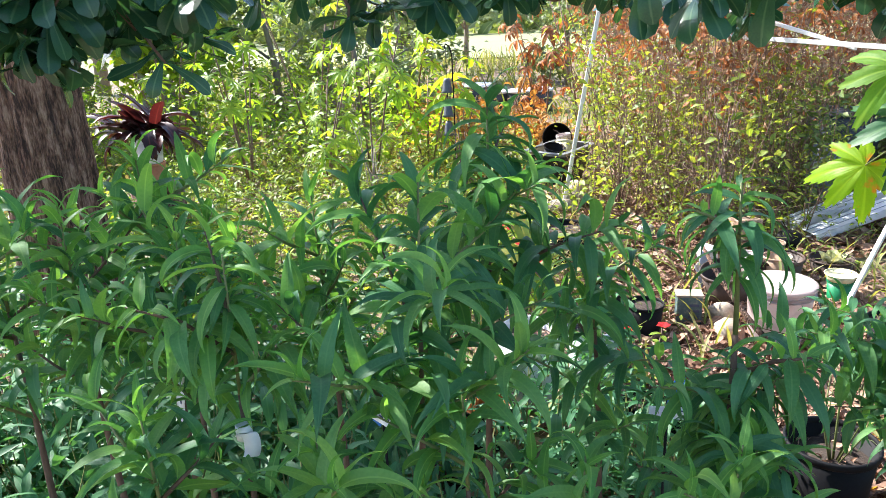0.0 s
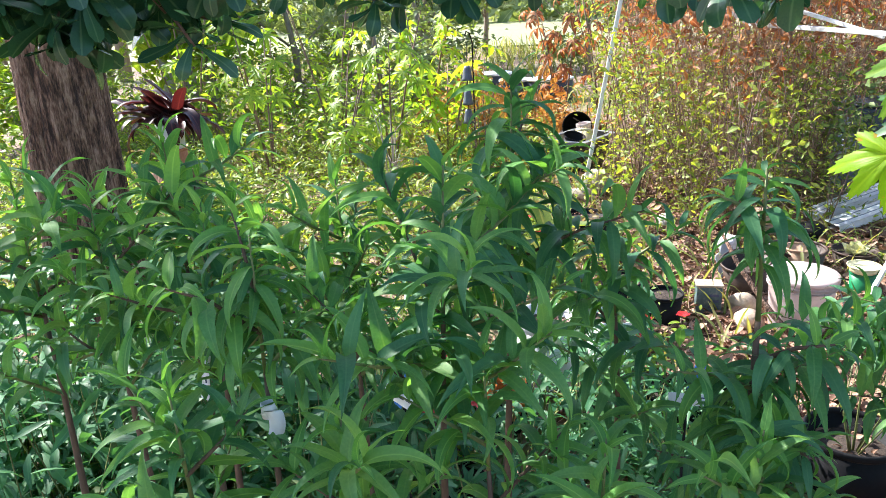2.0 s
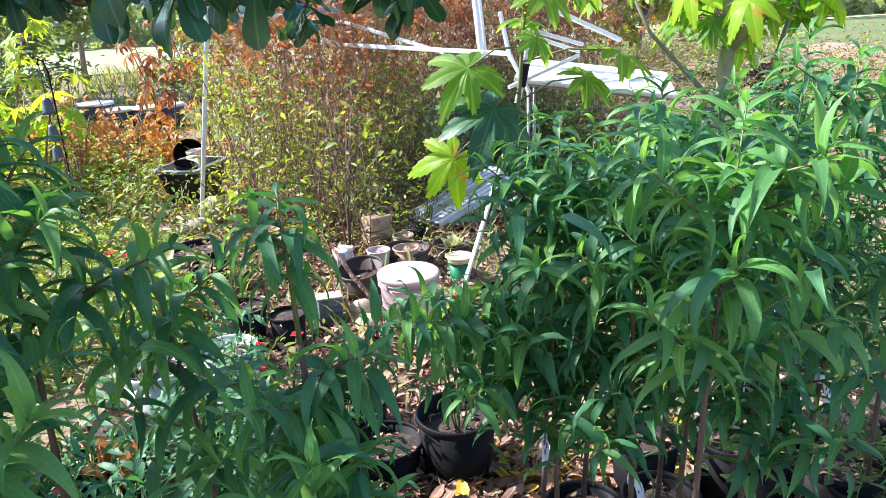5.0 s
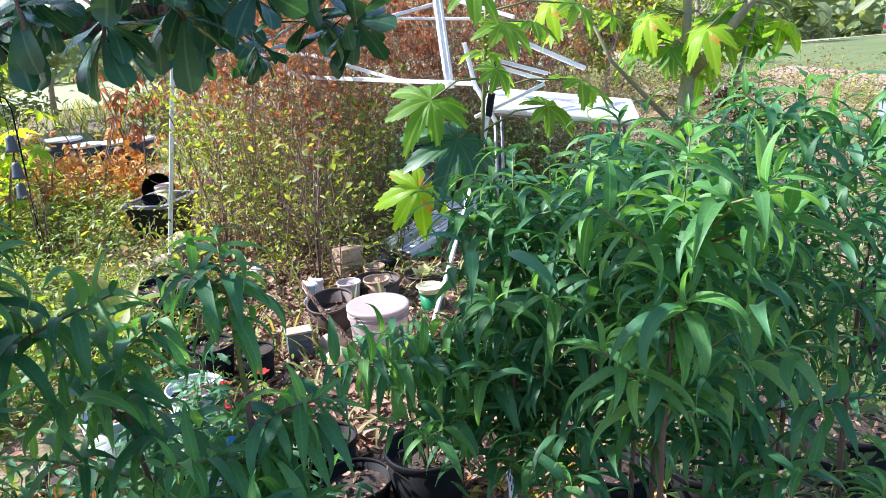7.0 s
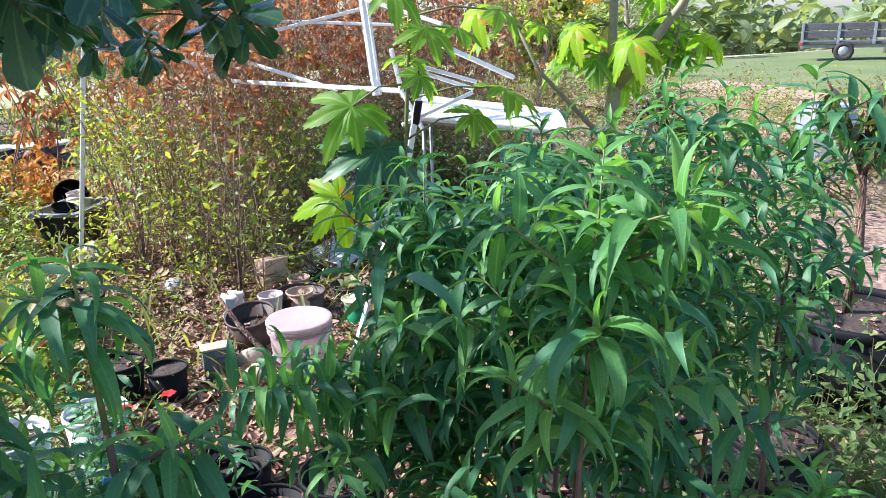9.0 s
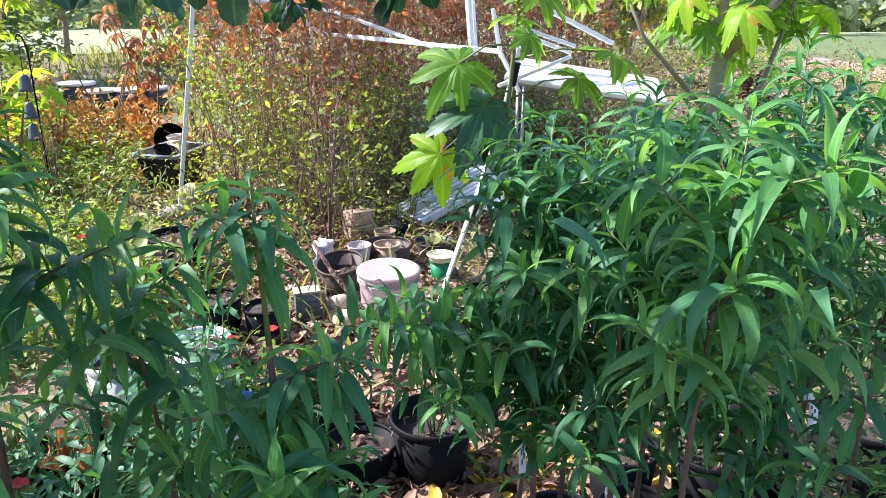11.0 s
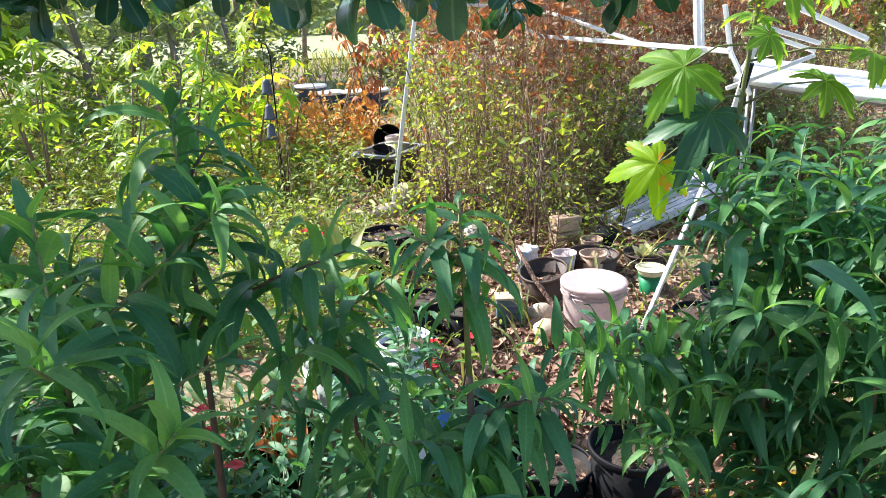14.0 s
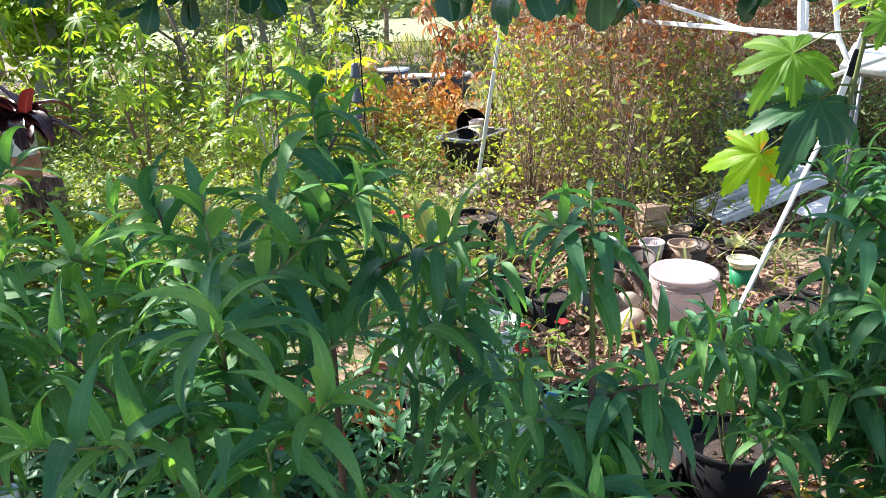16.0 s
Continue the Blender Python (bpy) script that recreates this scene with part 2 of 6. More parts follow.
GREYBLUE = surface("grey_blue_plastic", [(0.3, (0.15, 0.18, 0.24)), (0.7, (0.24, 0.28, 0.35))], 0.45, 4, 40, 0.06)
DARKBLUE = surface("blue_drum_plastic", [(0.3, (0.03, 0.04, 0.06)), (0.7, (0.07, 0.085, 0.12))], 0.45, 4, 40, 0.06)
STEEL = surface("grey_metal", [(0.3, (0.22, 0.23, 0.25)), (0.7, (0.40, 0.42, 0.44))], 0.45, 8, 60, 0.08, metallic=0.6)
RUBBER = surface("tyre_rubber", [(0.3, (0.015, 0.015, 0.015)), (0.7, (0.04, 0.04, 0.04))], 0.8, 20, 80, 0.2)
RED_PAINT = surface("red_lamp", [(0.3, (0.40, 0.02, 0.02)), (0.7, (0.55, 0.04, 0.03))], 0.4, 20, 80, 0.05)
SAND = surface("sand", [(0.3, (0.24, 0.17, 0.12)), (0.7, (0.38, 0.28, 0.20))], 0.95, 1.2, 20, 0.3, 0.02)
LAWN = surface("lawn", [(0.3, (0.075, 0.105, 0.03)), (0.55, (0.12, 0.155, 0.045)), (0.8, (0.20, 0.205, 0.08))], 0.95, 0.5, 9, 0.6, 0.05)
HAY = surface("dry_field", [(0.3, (0.20, 0.22, 0.10)), (0.7, (0.32, 0.33, 0.17))], 0.95, 0.1, 3, 0.4, 0.1)
ORANGE_MAT = surface("orange_plastic", [(0.3, (0.50, 0.26, 0.06)), (0.7, (0.62, 0.38, 0.12))], 0.6, 8, 60, 0.1)


def ground_material():
    m, n, k, b, out = material("ground_litter")
    a = noise_node(n, k, 0.55, 5.0)
    c = noise_node(n, k, 26.0, 6.0)
    v = n.new("ShaderNodeTexVoronoi")
    v.inputs["Scale"].default_value = 34.0
    tc = n.new("ShaderNodeTexCoord")
    k.new(tc.outputs["Object"], v.inputs["Vector"])
    brown = ramp(n, [(0.2, (0.10, 0.06, 0.04)), (0.5, (0.22, 0.14, 0.10)), (0.8, (0.40, 0.28, 0.20))])
    sepc = n.new("ShaderNodeSeparateColor")
    k.new(v.outputs["Color"], sepc.inputs[0])
    avg = math_node(n, "MULTIPLY_ADD", b=0.5)
    k.new(sepc.outputs[0], avg.inputs[0])
    h = math_node(n, "MULTIPLY", b=0.5)
    k.new(c.outputs["Fac"], h.inputs[0])
    k.new(h.outputs[0], avg.inputs[2])
    k.new(avg.outputs[0], brown.inputs[0])
    green = ramp(n, [(0.3, (0.07, 0.10, 0.03)), (0.7, (0.22, 0.24, 0.09))])
    k.new(c.outputs["Fac"], green.inputs[0])
    mr = n.new("ShaderNodeMapRange")
    mr.inputs["From Min"].default_value, mr.inputs["From Max"].default_value = 0.5, 0.66
    k.new(a.outputs["Fac"], mr.inputs["Value"])
    mx = n.new("ShaderNodeMix")
    mx.data_type = "RGBA"
    k.new(mr.outputs[0], mx.inputs["Factor"])
    k.new(brown.outputs[0], mx.inputs["A"])
    k.new(green.outputs[0], mx.inputs["B"])
    k.new(mx.outputs["Result"], b.inputs["Base Color"])
    b.inputs["Roughness"].default_value = 0.9
    bp = n.new("ShaderNodeBump")
    bp.inputs["Strength"].default_value, bp.inputs["Distance"].default_value = 0.8, 0.02
    k.new(avg.outputs[0], bp.inputs["Height"])
    k.new(bp.outputs[0], b.inputs["Normal"])
    return m


GROUND = ground_material()

# ---- mesh helpers ----
rng = np.random.default_rng(7)


def ground_z(x, y):
    """Height of the ground: level garden, falling away to a field far ahead."""
    far = min(1.0, max(0.0, (y - 13.0) / 50.0))
    return -2.6 * far * far * (3 - 2 * far) + 0.02 * math.sin(x * 1.7 + 0.5) * math.sin(y * 1.3)


def mesh_from(name, v, f, uv=None, mats=(), index=None, smooth=True):
    me = bpy.data.meshes.new(name)
    me.from_pydata(np.asarray(v).tolist(), [], np.asarray(f).tolist() if isinstance(f, np.ndarray) else f)
    for m in mats:
        me.materials.append(m)
    if uv is not None:
        layer = me.uv_layers.new(name="UVMap")
        loops = np.empty(len(me.loops), dtype=np.int32)
        me.loops.foreach_get("vertex_index", loops)
        layer.data.foreach_set("uv", np.asarray(uv, dtype=np.float32)[loops].ravel())
    if index is not None:
        me.polygons.foreach_set("material_index", np.asarray(index, dtype=np.int32))
    if smooth:
        me.polygons.foreach_set("use_smooth", np.ones(len(me.polygons), dtype=bool))
    me.update()
    return me


def child(name, me, parent=None, m=None, label=""):
    ob = new(name, me)
    if parent is not None:
        ob.parent = parent
    if m is not None:
        ob.matrix_basis = m
    if label:
        ob["label"] = label
    return ob


def part(name, bm, mat, parent=None, label="", smooth=False):
    me = bpy.data.meshes.new(name)
    bm.to_mesh(me)
    bm.free()
    me.materials.append(mat)
    if smooth:
        me.polygons.foreach_set("use_smooth", np.ones(len(me.polygons), dtype=bool))
    return child(name, me, parent, None, label)


def thing(name, x, y, z, label, category, group="", rz=0.0, kind=""):
    e = new(name)
    e.empty_display_size = 0.1
    e.matrix_basis = pose(x, y, z, 0, 0, rz)
    return tagged(e, label, category, group, kind)


def tube(points, radii, sides=7, cap=True):
    """A tapered tube through points."""
    p = [Vector(q) for q in points]
    v, f = [], []
    for i, q in enumerate(p):
        d = (p[min(i + 1, len(p) - 1)] - p[max(i - 1, 0)]).normalized()
        side = d.cross(Vector((0.13, 0.97, 0.21))).normalized()
        up = side.cross(d)
        for s in range(sides):
            a = 2 * math.pi * s / sides
            v.append(tuple(q + (side * math.cos(a) + up * math.sin(a)) * radii[i]))
    for i in range(len(p) - 1):
        for s in range(sides):
            a, b = i * sides + s, i * sides + (s + 1) % sides
            f.append((a, b, b + sides, a + sides))
    if cap:
        f.append(tuple(reversed(range(sides))))
        f.append(tuple(range((len(p) - 1) * sides, len(p) * sides)))
    return v, f


def tube_part(name, points, radii, mat, parent=None, sides=7, label="", smooth=True):
    v, f = tube(points, radii, sides)
    return child(name, mesh_from(name, v, f, None, [mat], None, smooth), parent, None, label)


def bar_mesh(a, b, w, h):
    """A square bar with softened edges between two points."""
    a, b = Vector(a), Vector(b)
    d = b - a
    bm = box_bm(w, h, d.length, min(w, h) * 0.18)
    q = d.to_track_quat("Z", "Y").to_matrix().to_4x4()
    bmesh.ops.transform(bm, matrix=Matrix.Translation((a + b) / 2) @ q, verts=bm.verts)
    return bm


def box_bm(x, y, z, bevel=0.0, seg=2):
    bm = bmesh.new()
    bmesh.ops.create_cube(bm, size=1.0)
    bmesh.ops.transform(bm, matrix=Matrix.Diagonal((x, y, z, 1)), verts=bm.verts)
    if bevel:
        bmesh.ops.bevel(bm, geom=bm.edges[:], offset=bevel, segments=seg, affect="EDGES", profile=0.5)
    return bm


def moved(bm, m):
    bmesh.ops.transform(bm, matrix=m, verts=bm.verts)
    return bm


def lathe(profile, sides=32):
    """A body turned round z from (radius, height) pairs; open where the profile is open."""
    bm = bmesh.new()
    rings = []
    for r, z in profile:
        if r < 1e-5:
            rings.append([bm.verts.new((0, 0, z))])
        else:
            rings.append([bm.verts.new((r * math.cos(2 * math.pi * s / sides), r * math.sin(2 * math.pi * s / sides), z)) for s in range(sides)])
    for a, b in zip(rings, rings[1:]):
        for s in range(sides):
            t = (s + 1) % sides
            if len(a) == 1 and len(b) > 1:
                bm.faces.new((a[0], b[t], b[s]))
            elif len(b) == 1 and len(a) > 1:
                bm.faces.new((a[s], a[t], b[0]))
            elif len(a) > 1:
                bm.faces.new((a[s], a[t], b[t], b[s]))
    bmesh.ops.recalc_face_normals(bm, faces=bm.faces[:])
    return bm


# ---- leaf blades: length 1 along +y, face up +z ----


def blade(width, droop=0.3, fold=0.2, seg=8, shape="lance", wave=0.0, twist=0.0, start=0.0):
    """A curved, folded leaf blade. Returns vertices, quads, uv."""
    v, uv, f = [], [], []
    ang = start
    y, z = 0.0, 0.0
    for i in range(seg + 1):
        s = i / seg
        if shape == "lance":
            w = width * ((s + 0.03) ** 0.55) * (max(0.0, 1.005 - s) ** 0.9) / 0.398
        elif shape == "peach":
            w = width * min(1.0, 0.10 + 9.0 * max(0.0, s - 0.03)) * (0.3 + 0.7 * math.sin(math.pi * min(1.0, s / 0.6) * 0.5)) * (max(0.0, 1.0 - s) ** 1.0) / 0.57
        elif shape == "spoon":
            w = width * (max(0.0, s) ** 0.9) * math.sqrt(max(0.0, 1.0 - max(0.0, (s - 0.62) / 0.385) ** 2)) + 0.015
        elif shape == "strap":
            w = width * min(1.0, 6 * (1 - s)) * (0.8 + 0.2 * math.sin(math.pi * s))
        else:
            w = width * math.sin(math.pi * (s * 0.94 + 0.03)) ** 0.65
        w = max(w, 0.004)
        lift = fold * w + wave * width * math.sin(9 * s + 1)
        tw = twist * s
        for side in (-1, 0, 1):
            dx, dz = side * w, (lift if side else 0.0)
            dx, dz = dx * math.cos(tw) - dz * math.sin(tw), dx * math.sin(tw) + dz * math.cos(tw)
            v.append((dx, y - dz * math.sin(ang), z + dz * math.cos(ang)))
            uv.append((0.5 + 0.5 * side, s))
        y += math.cos(ang) / seg
        z += math.sin(ang) / seg
        ang -= droop * 2.0 / seg
    for i in range(seg):
        for c in (0, 1):
            a = i * 3 + c
            f.append((a, a + 1, a + 4, a + 3))
    return np.array(v), np.array(f), np.array(uv)


def palmate(lobes=8, deep=0.55, droop=0.25, seg=16, serrate=0.05, spread=320, seed=0, point=1.1, bend=0.08):
    """A lobed star-shaped leaf with pointed lobes, toothed edges and a crumpled face, centred on its stalk."""
    r = random.Random(seed)
    v, uv, f = [(0, 0, 0)], [(0.5, 0)], []
    rings = 5
    cols = []
    for l in range(lobes):
        c = math.radians(-spread / 2 + spread * (l + 0.5) / lobes + r.uniform(-4, 4))
        half = math.radians(spread / lobes / 2)
        size = (0.68 + 0.32 * math.cos(c * 0.62)) * r.uniform(0.88, 1.08)
        dip = r.uniform(-bend - 0.08, bend)
        for j in range(seg + (1 if l == lobes - 1 else 0)):
            u = j / seg
            q = abs(2 * u - 1)
            edge = size * ((1 - deep) + deep * (0.72 * (1 - q ** (point * 1.5)) + 0.28 * (1 - q ** 0.5))) * (1 + serrate * (1 if j % 2 else -1))
            a = c + (2 * u - 1) * half
            cols.append((a, edge, u if j else 0.0, q, dip))
    for a, edge, u, q, dip in cols:
        for k in range(1, rings + 1):
            rr = edge * k / rings
            x, y = math.sin(a) * rr, math.cos(a) * rr
            z = -droop * rr * rr + 0.09 * q * rr + dip * rr * rr + 0.05 * noise.noise((x * 4 + seed, y * 4, 1.7)) + 0.02 * noise.noise((x * 11, y * 11 + seed, 4.1))
            v.append((x, y, z))
            uv.append((u, k / rings))
    n = len(cols)
    for i in range(n - 1):
        a, b = 1 + i * rings, 1 + (i + 1) * rings
        f.append((0, b, a))
        for k in range(rings - 1):
            f.append((a + k, b + k, b + k + 1, a + k + 1))
    return np.array(v), f, np.array(uv)


def fingers(count=7, width=0.13, droop=0.3, spread=300, seed=0):
    """A leaf of separate narrow fingers."""
    r = random.Random(seed)
    vs, fs, us = [], [], []
    base = 0
    for l in range(count):
        a = math.radians(-spread / 2 + spread * (l + 0.5) / count)
        v, f, u = blade(width, droop * r.uniform(0.7, 1.3), 0.25, 5, "oval")
        v = v * (0.65 + 0.35 * math.cos(a * 0.6))
        c, s = math.cos(-a), math.sin(-a)
        v = np.stack([v[:, 0] * c - v[:, 1] * s, v[:, 0] * s + v[:, 1] * c, v[:, 2]], 1)
        vs.append(v)
        fs.append(f + base)
        us.append(u)
        base += len(v)
    return np.concatenate(vs), np.concatenate(fs), np.concatenate(us)


def frames_for(d, roll):
    """Rotation matrices that turn +y to d, face up, then roll about d."""
    d = d / np.linalg.norm(d, axis=1, keepdims=True)
    up = np.tile(np.array([0.0, 0.0, 1.0]), (len(d), 1))
    x = np.cross(d, up)
    ln = np.linalg.norm(x, axis=1, keepdims=True)
    x = np.where(ln > 1e-4, x / np.maximum(ln, 1e-4), np.array([[1.0, 0, 0]]))
    z = np.cross(x, d)
    c, s = np.cos(roll)[:, None], np.sin(roll)[:, None]
    return np.stack([x * c + z * s, d, z * c - x * s], axis=2)


def scatter(templates, pos, d, roll, scale, pick=None):
    """Many leaves as arrays: vertices, quads, uv."""
    pos, d, roll, scale = np.asarray(pos), np.asarray(d), np.asarray(roll), np.asarray(scale)
    r = frames_for(d, roll)
    if pick is None:
        pick = rng.integers(0, len(templates), len(pos))
    vs, fs, us = [], [], []
    base = 0
    for t, (tv, tf, tu) in enumerate(templates):
        i = np.nonzero(pick == t)[0]
        if not len(i):
            continue
        w = np.einsum("nij,vj->nvi", r[i], tv) * scale[i][:, None, None] + pos[i][:, None, :]
        vs.append(w.reshape(-1, 3))
        fs.append((tf[None] + (np.arange(len(i)) * len(tv))[:, None, None] + base).reshape(-1, tf.shape[1]))
        us.append(np.tile(tu, (len(i), 1)))
        base += len(i) * len(tv)
    return np.concatenate(vs), np.concatenate(fs), np.concatenate(us)


class Mass:
    """Gathers many small pieces into one mesh with several materials."""

    def __init__(self):
        self.v, self.f, self.u, self.i, self.n = [], [], [], [], 0

    def add(self, v, f, u=None, slot=0):
        v = np.asarray(v, dtype=float)
        self.v.append(v)
        self.u.append(np.zeros((len(v), 2)) if u is None else u)
        ff = (np.asarray(f) + self.n).tolist() if isinstance(f, np.ndarray) else [tuple(q + self.n for q in g) for g in f]
        self.f += ff
        self.i += [slot] * len(ff)
        self.n += len(v)

    def mesh(self, name, mats):
        return mesh_from(name, np.concatenate(self.v), self.f, np.concatenate(self.u), mats, self.i)


def around(n, tilt_low, tilt_high):
    """Random directions: any bearing, tilt in degrees above level."""
    a = rng.uniform(0, 2 * math.pi, n)
    e = np.radians(rng.uniform(tilt_low, tilt_high, n))
    return np.stack([np.cos(a) * np.cos(e), np.sin(a) * np.cos(e), np.sin(e)], 1)


def leaf_meshes(name, mat, kinds):
    return [mesh_from(name, *blade(**k), [mat]) for k in kinds]


LANCE_KINDS = [dict(width=rng.uniform(0.082, 0.108), droop=float(dr), fold=rng.uniform(0.15, 0.6), seg=12, shape="peach", wave=rng.uniform(0.06, 0.24), twist=rng.uniform(-0.6, 0.6), start=rng.uniform(0.55, 0.95) * dr + 0.08)
               for dr in np.linspace(0.55, 1.30, 14)]
PEACH_LEAVES = leaf_meshes("peach_leaf", PEACH, LANCE_KINDS)
PEACH_DARKS = leaf_meshes("shaded_peach_leaf", PEACH_DARK, LANCE_KINDS)
PEACH_YOUNGS = leaf_meshes("young_peach_leaf", PEACH_YOUNG, LANCE_KINDS)
SPOON_KINDS = [dict(width=rng.uniform(0.23, 0.30), droop=float(dr), fold=rng.uniform(-0.15, 0.30), seg=8, shape="spoon", wave=rng.uniform(0.02, 0.09), twist=rng.uniform(-0.4, 0.4)) for dr in np.linspace(-0.15, 0.65, 9)]
SPOON_LEAVES = leaf_meshes("glossy_leaf", GLOSSY, SPOON_KINDS)
LANCE_T = [blade(**k) for k in LANCE_KINDS]
TINY_T = [blade(w, dr, 0.25, 2, "oval") for w, dr in ((0.22, 0.2), (0.3, 0.4), (0.16, 0.6))]
SMALL_T = [blade(0.22, dr, 0.25, 3, "oval") for dr in (0.1, 0.3, 0.6)]
THIN_T = [blade(0.12, dr, 0.25, 3, "lance") for dr in (0.2, 0.5, 0.9)]
CURL_T = [blade(w, dr, fo, 4, "oval", 0.15, tw) for w, dr, fo, tw in ((0.2, 0.5, 0.6, 0.6), (0.26, -0.4, 0.3, -0.5), (0.16, 0.9, 0.8, 0.9))]
GRASS_T = [blade(0.03, dr, 0.3, 4, "strap") for dr in (0.2, 0.5, 0.9)]
FINGER_T = [fingers(7, 0.11, 0.35, 300, s) for s in range(3)]
DRY_FINGER_T = [fingers(6, 0.13, 0.9, 280, s) for s in range(3)]


def place_leaf(meshes, parent, at, d, roll, size, r, name="leaf"):
    me = meshes[r.randrange(len(meshes))]
    d = Vector(d).normalized()
    x = d.cross(Vector((0, 0, 1)))
    x = x.normalized() if x.length > 1e-4 else Vector((1, 0, 0))
    z = x.cross(d)
    m = Matrix((x, d, z)).transposed().to_4x4()
    m = Matrix.Translation(at) @ m @ Matrix.Rotation(roll, 4, "Y") @ Matrix.Diagonal((size, size, size, 1))
    return child(name, me, parent, m)

# ---- the ground and the distance ----


def build_ground():
    xs = np.concatenate([np.linspace(-600, -30, 12), np.linspace(-25, -5, 9), np.linspace(-4.6, 7, 60), np.linspace(8, 30, 12), np.linspace(40, 600, 12)])
    ys = np.concatenate([np.linspace(-200, -8, 8), np.linspace(-6, -0.5, 8), np.linspace(0, 9, 60), np.linspace(9.6, 70, 40), np.linspace(80, 900, 14)])
    v = [(x, y, ground_z(x, y) + (0.02 * noise.noise((x * 2.1, y * 2.1, 0)) if -5 < x < 8 and -1 < y < 10 else 0)) for y in ys for x in xs]
    n = len(xs)
    f = [(j * n + i, j * n + i + 1, (j + 1) * n + i + 1, (j + 1) * n + i) for j in range(len(ys) - 1) for i in range(n - 1)]
    g = child("ground", mesh_from("ground", v, f, None, [GROUND]))
    tagged(g, "brown garden soil under fallen leaves and low weeds", "ground", kind="structure")


def sheet(name, mat, corners, lift, label, category, nx=24, ny=24):
    """A sheet that follows the ground between four corners."""
    c = [Vector(q) for q in corners]
    v, f = [], []
    for j in range(ny + 1):
        for i in range(nx + 1):
            a, b = i / nx, j / ny
            p = (c[0] * (1 - a) + c[1] * a) * (1 - b) + (c[3] * (1 - a) + c[2] * a) * b
            p = p + Vector((0.5 * noise.noise((p.x * 0.3, p.y * 0.3, 3)), 0.5 * noise.noise((p.x * 0.3, p.y * 0.3, 9)))) if 0 < i < nx or 0 < j < ny else p
            v.append((p.x, p.y, ground_z(p.x, p.y) + lift))
    n = nx + 1
    f = [(j * n + i, j * n + i + 1, (j + 1) * n + i + 1, (j + 1) * n + i) for j in range(ny) for i in range(nx)]
    tagged(child(name, mesh_from(name, v, f, None, [mat])), label, category, kind="structure")


build_ground()
sheet("field", HAY, [(-40, 24), (40, 24), (90, 150), (-60, 150)], 0.05, "pale sunlit grass field beyond the garden", "field", 20, 40)
sheet("lawn", LAWN, [(9.5, 2.0), (60, -6), (80, 24), (13, 23)], 0.04, "short green lawn beside a sandy track", "lawn")
sheet("sand_track", SAND, [(7.6, 0.5), (11.2, -1.5), (16.5, 12.5), (10.5, 11.5)], 0.07, "pale sandy track along the lawn", "track")


def far_woods():
    """Trees beyond the field, too far to be told apart."""
    m = Mass()
    n = 14000
    a = rng.uniform(-0.9, 1.35, n)
    r = rng.uniform(85, 135, n)
    h = 5 + 5 * np.clip((a - 0.5) / 0.3, 0, 1) + 4 * np.sin(a * 17) + 2.5 * np.sin(a * 41 + 1) + 2 * np.sin(a * 83)
    z = -2.6 + np.abs(rng.normal(0, 0.45, n)).clip(0, 1) * np.maximum(h, 3)
    pos = np.stack([np.sin(a) * r, np.cos(a) * r, z], 1)
    m.add(*scatter(SMALL_T, pos, around(n, -40, 60), rng.uniform(-1, 1, n), rng.uniform(1.5, 3.2, n)))
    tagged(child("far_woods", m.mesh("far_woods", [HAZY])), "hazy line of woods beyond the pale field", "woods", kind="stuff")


far_woods()


def tree(x, y, h, spread, leaves, seed, mat=HAZY, label="leafy green tree beyond the garden beds", size=0.16, templates=SMALL_T, low=0.25, bark=GREYWOOD):
    """A small tree: trunk, limbs, and a crown of leaf clumps with gaps."""
    r = random.Random(seed)
    g = thing("tree", x, y, ground_z(x, y), label, "tree", "trees round the garden")
    pts = [(0, 0, -0.1), (r.uniform(-0.1, 0.1), r.uniform(-0.1, 0.1), h * 0.3), (r.uniform(-0.2, 0.2), r.uniform(-0.2, 0.2), h * 0.62), (r.uniform(-0.3, 0.3), r.uniform(-0.3, 0.3), h * 0.93)]
    tube_part("trunk", pts, [h * 0.028, h * 0.02, h * 0.012, h * 0.004], bark, g)
    clumps = []
    for i in range(9):
        s = r.uniform(low, 0.92)
        a = r.uniform(0, 2 * math.pi)
        l = spread * (0.5 + 0.6 * r.random()) * (1.15 - 0.6 * s)
        b = Vector((0, 0, h * s * 0.85))
        e = b + Vector((math.cos(a) * l, math.sin(a) * l, l * r.uniform(0.2, 0.8)))
        tube_part("limb", [b, b.lerp(e, 0.5) + Vector((0, 0, 0.06 * h)), e], [h * 0.009, h * 0.006, h * 0.003], bark, g, 5)
        clumps += [(e, 1.0), (b.lerp(e, 0.6), 0.7)]
    clumps.append((Vector(pts[-1]), 1.0))
    m = Mass()
    k = leaves // len(clumps)
    pos = np.concatenate([rng.normal(0, 1, (k, 3)) * np.array([0.2, 0.2, 0.14]) * spread * w + np.array(c) for c, w in clumps])
    pos[:, 2] = np.maximum(pos[:, 2], 0.1)
    n = len(pos)
    m.add(*scatter(templates, pos, around(n, -50, 40), rng.uniform(-0.8, 0.8, n), rng.uniform(0.6, 1.3, n) * size))
    c = child("crown", m.mesh("crown", [mat]), g)
    c["kind"] = "stuff"
    return g


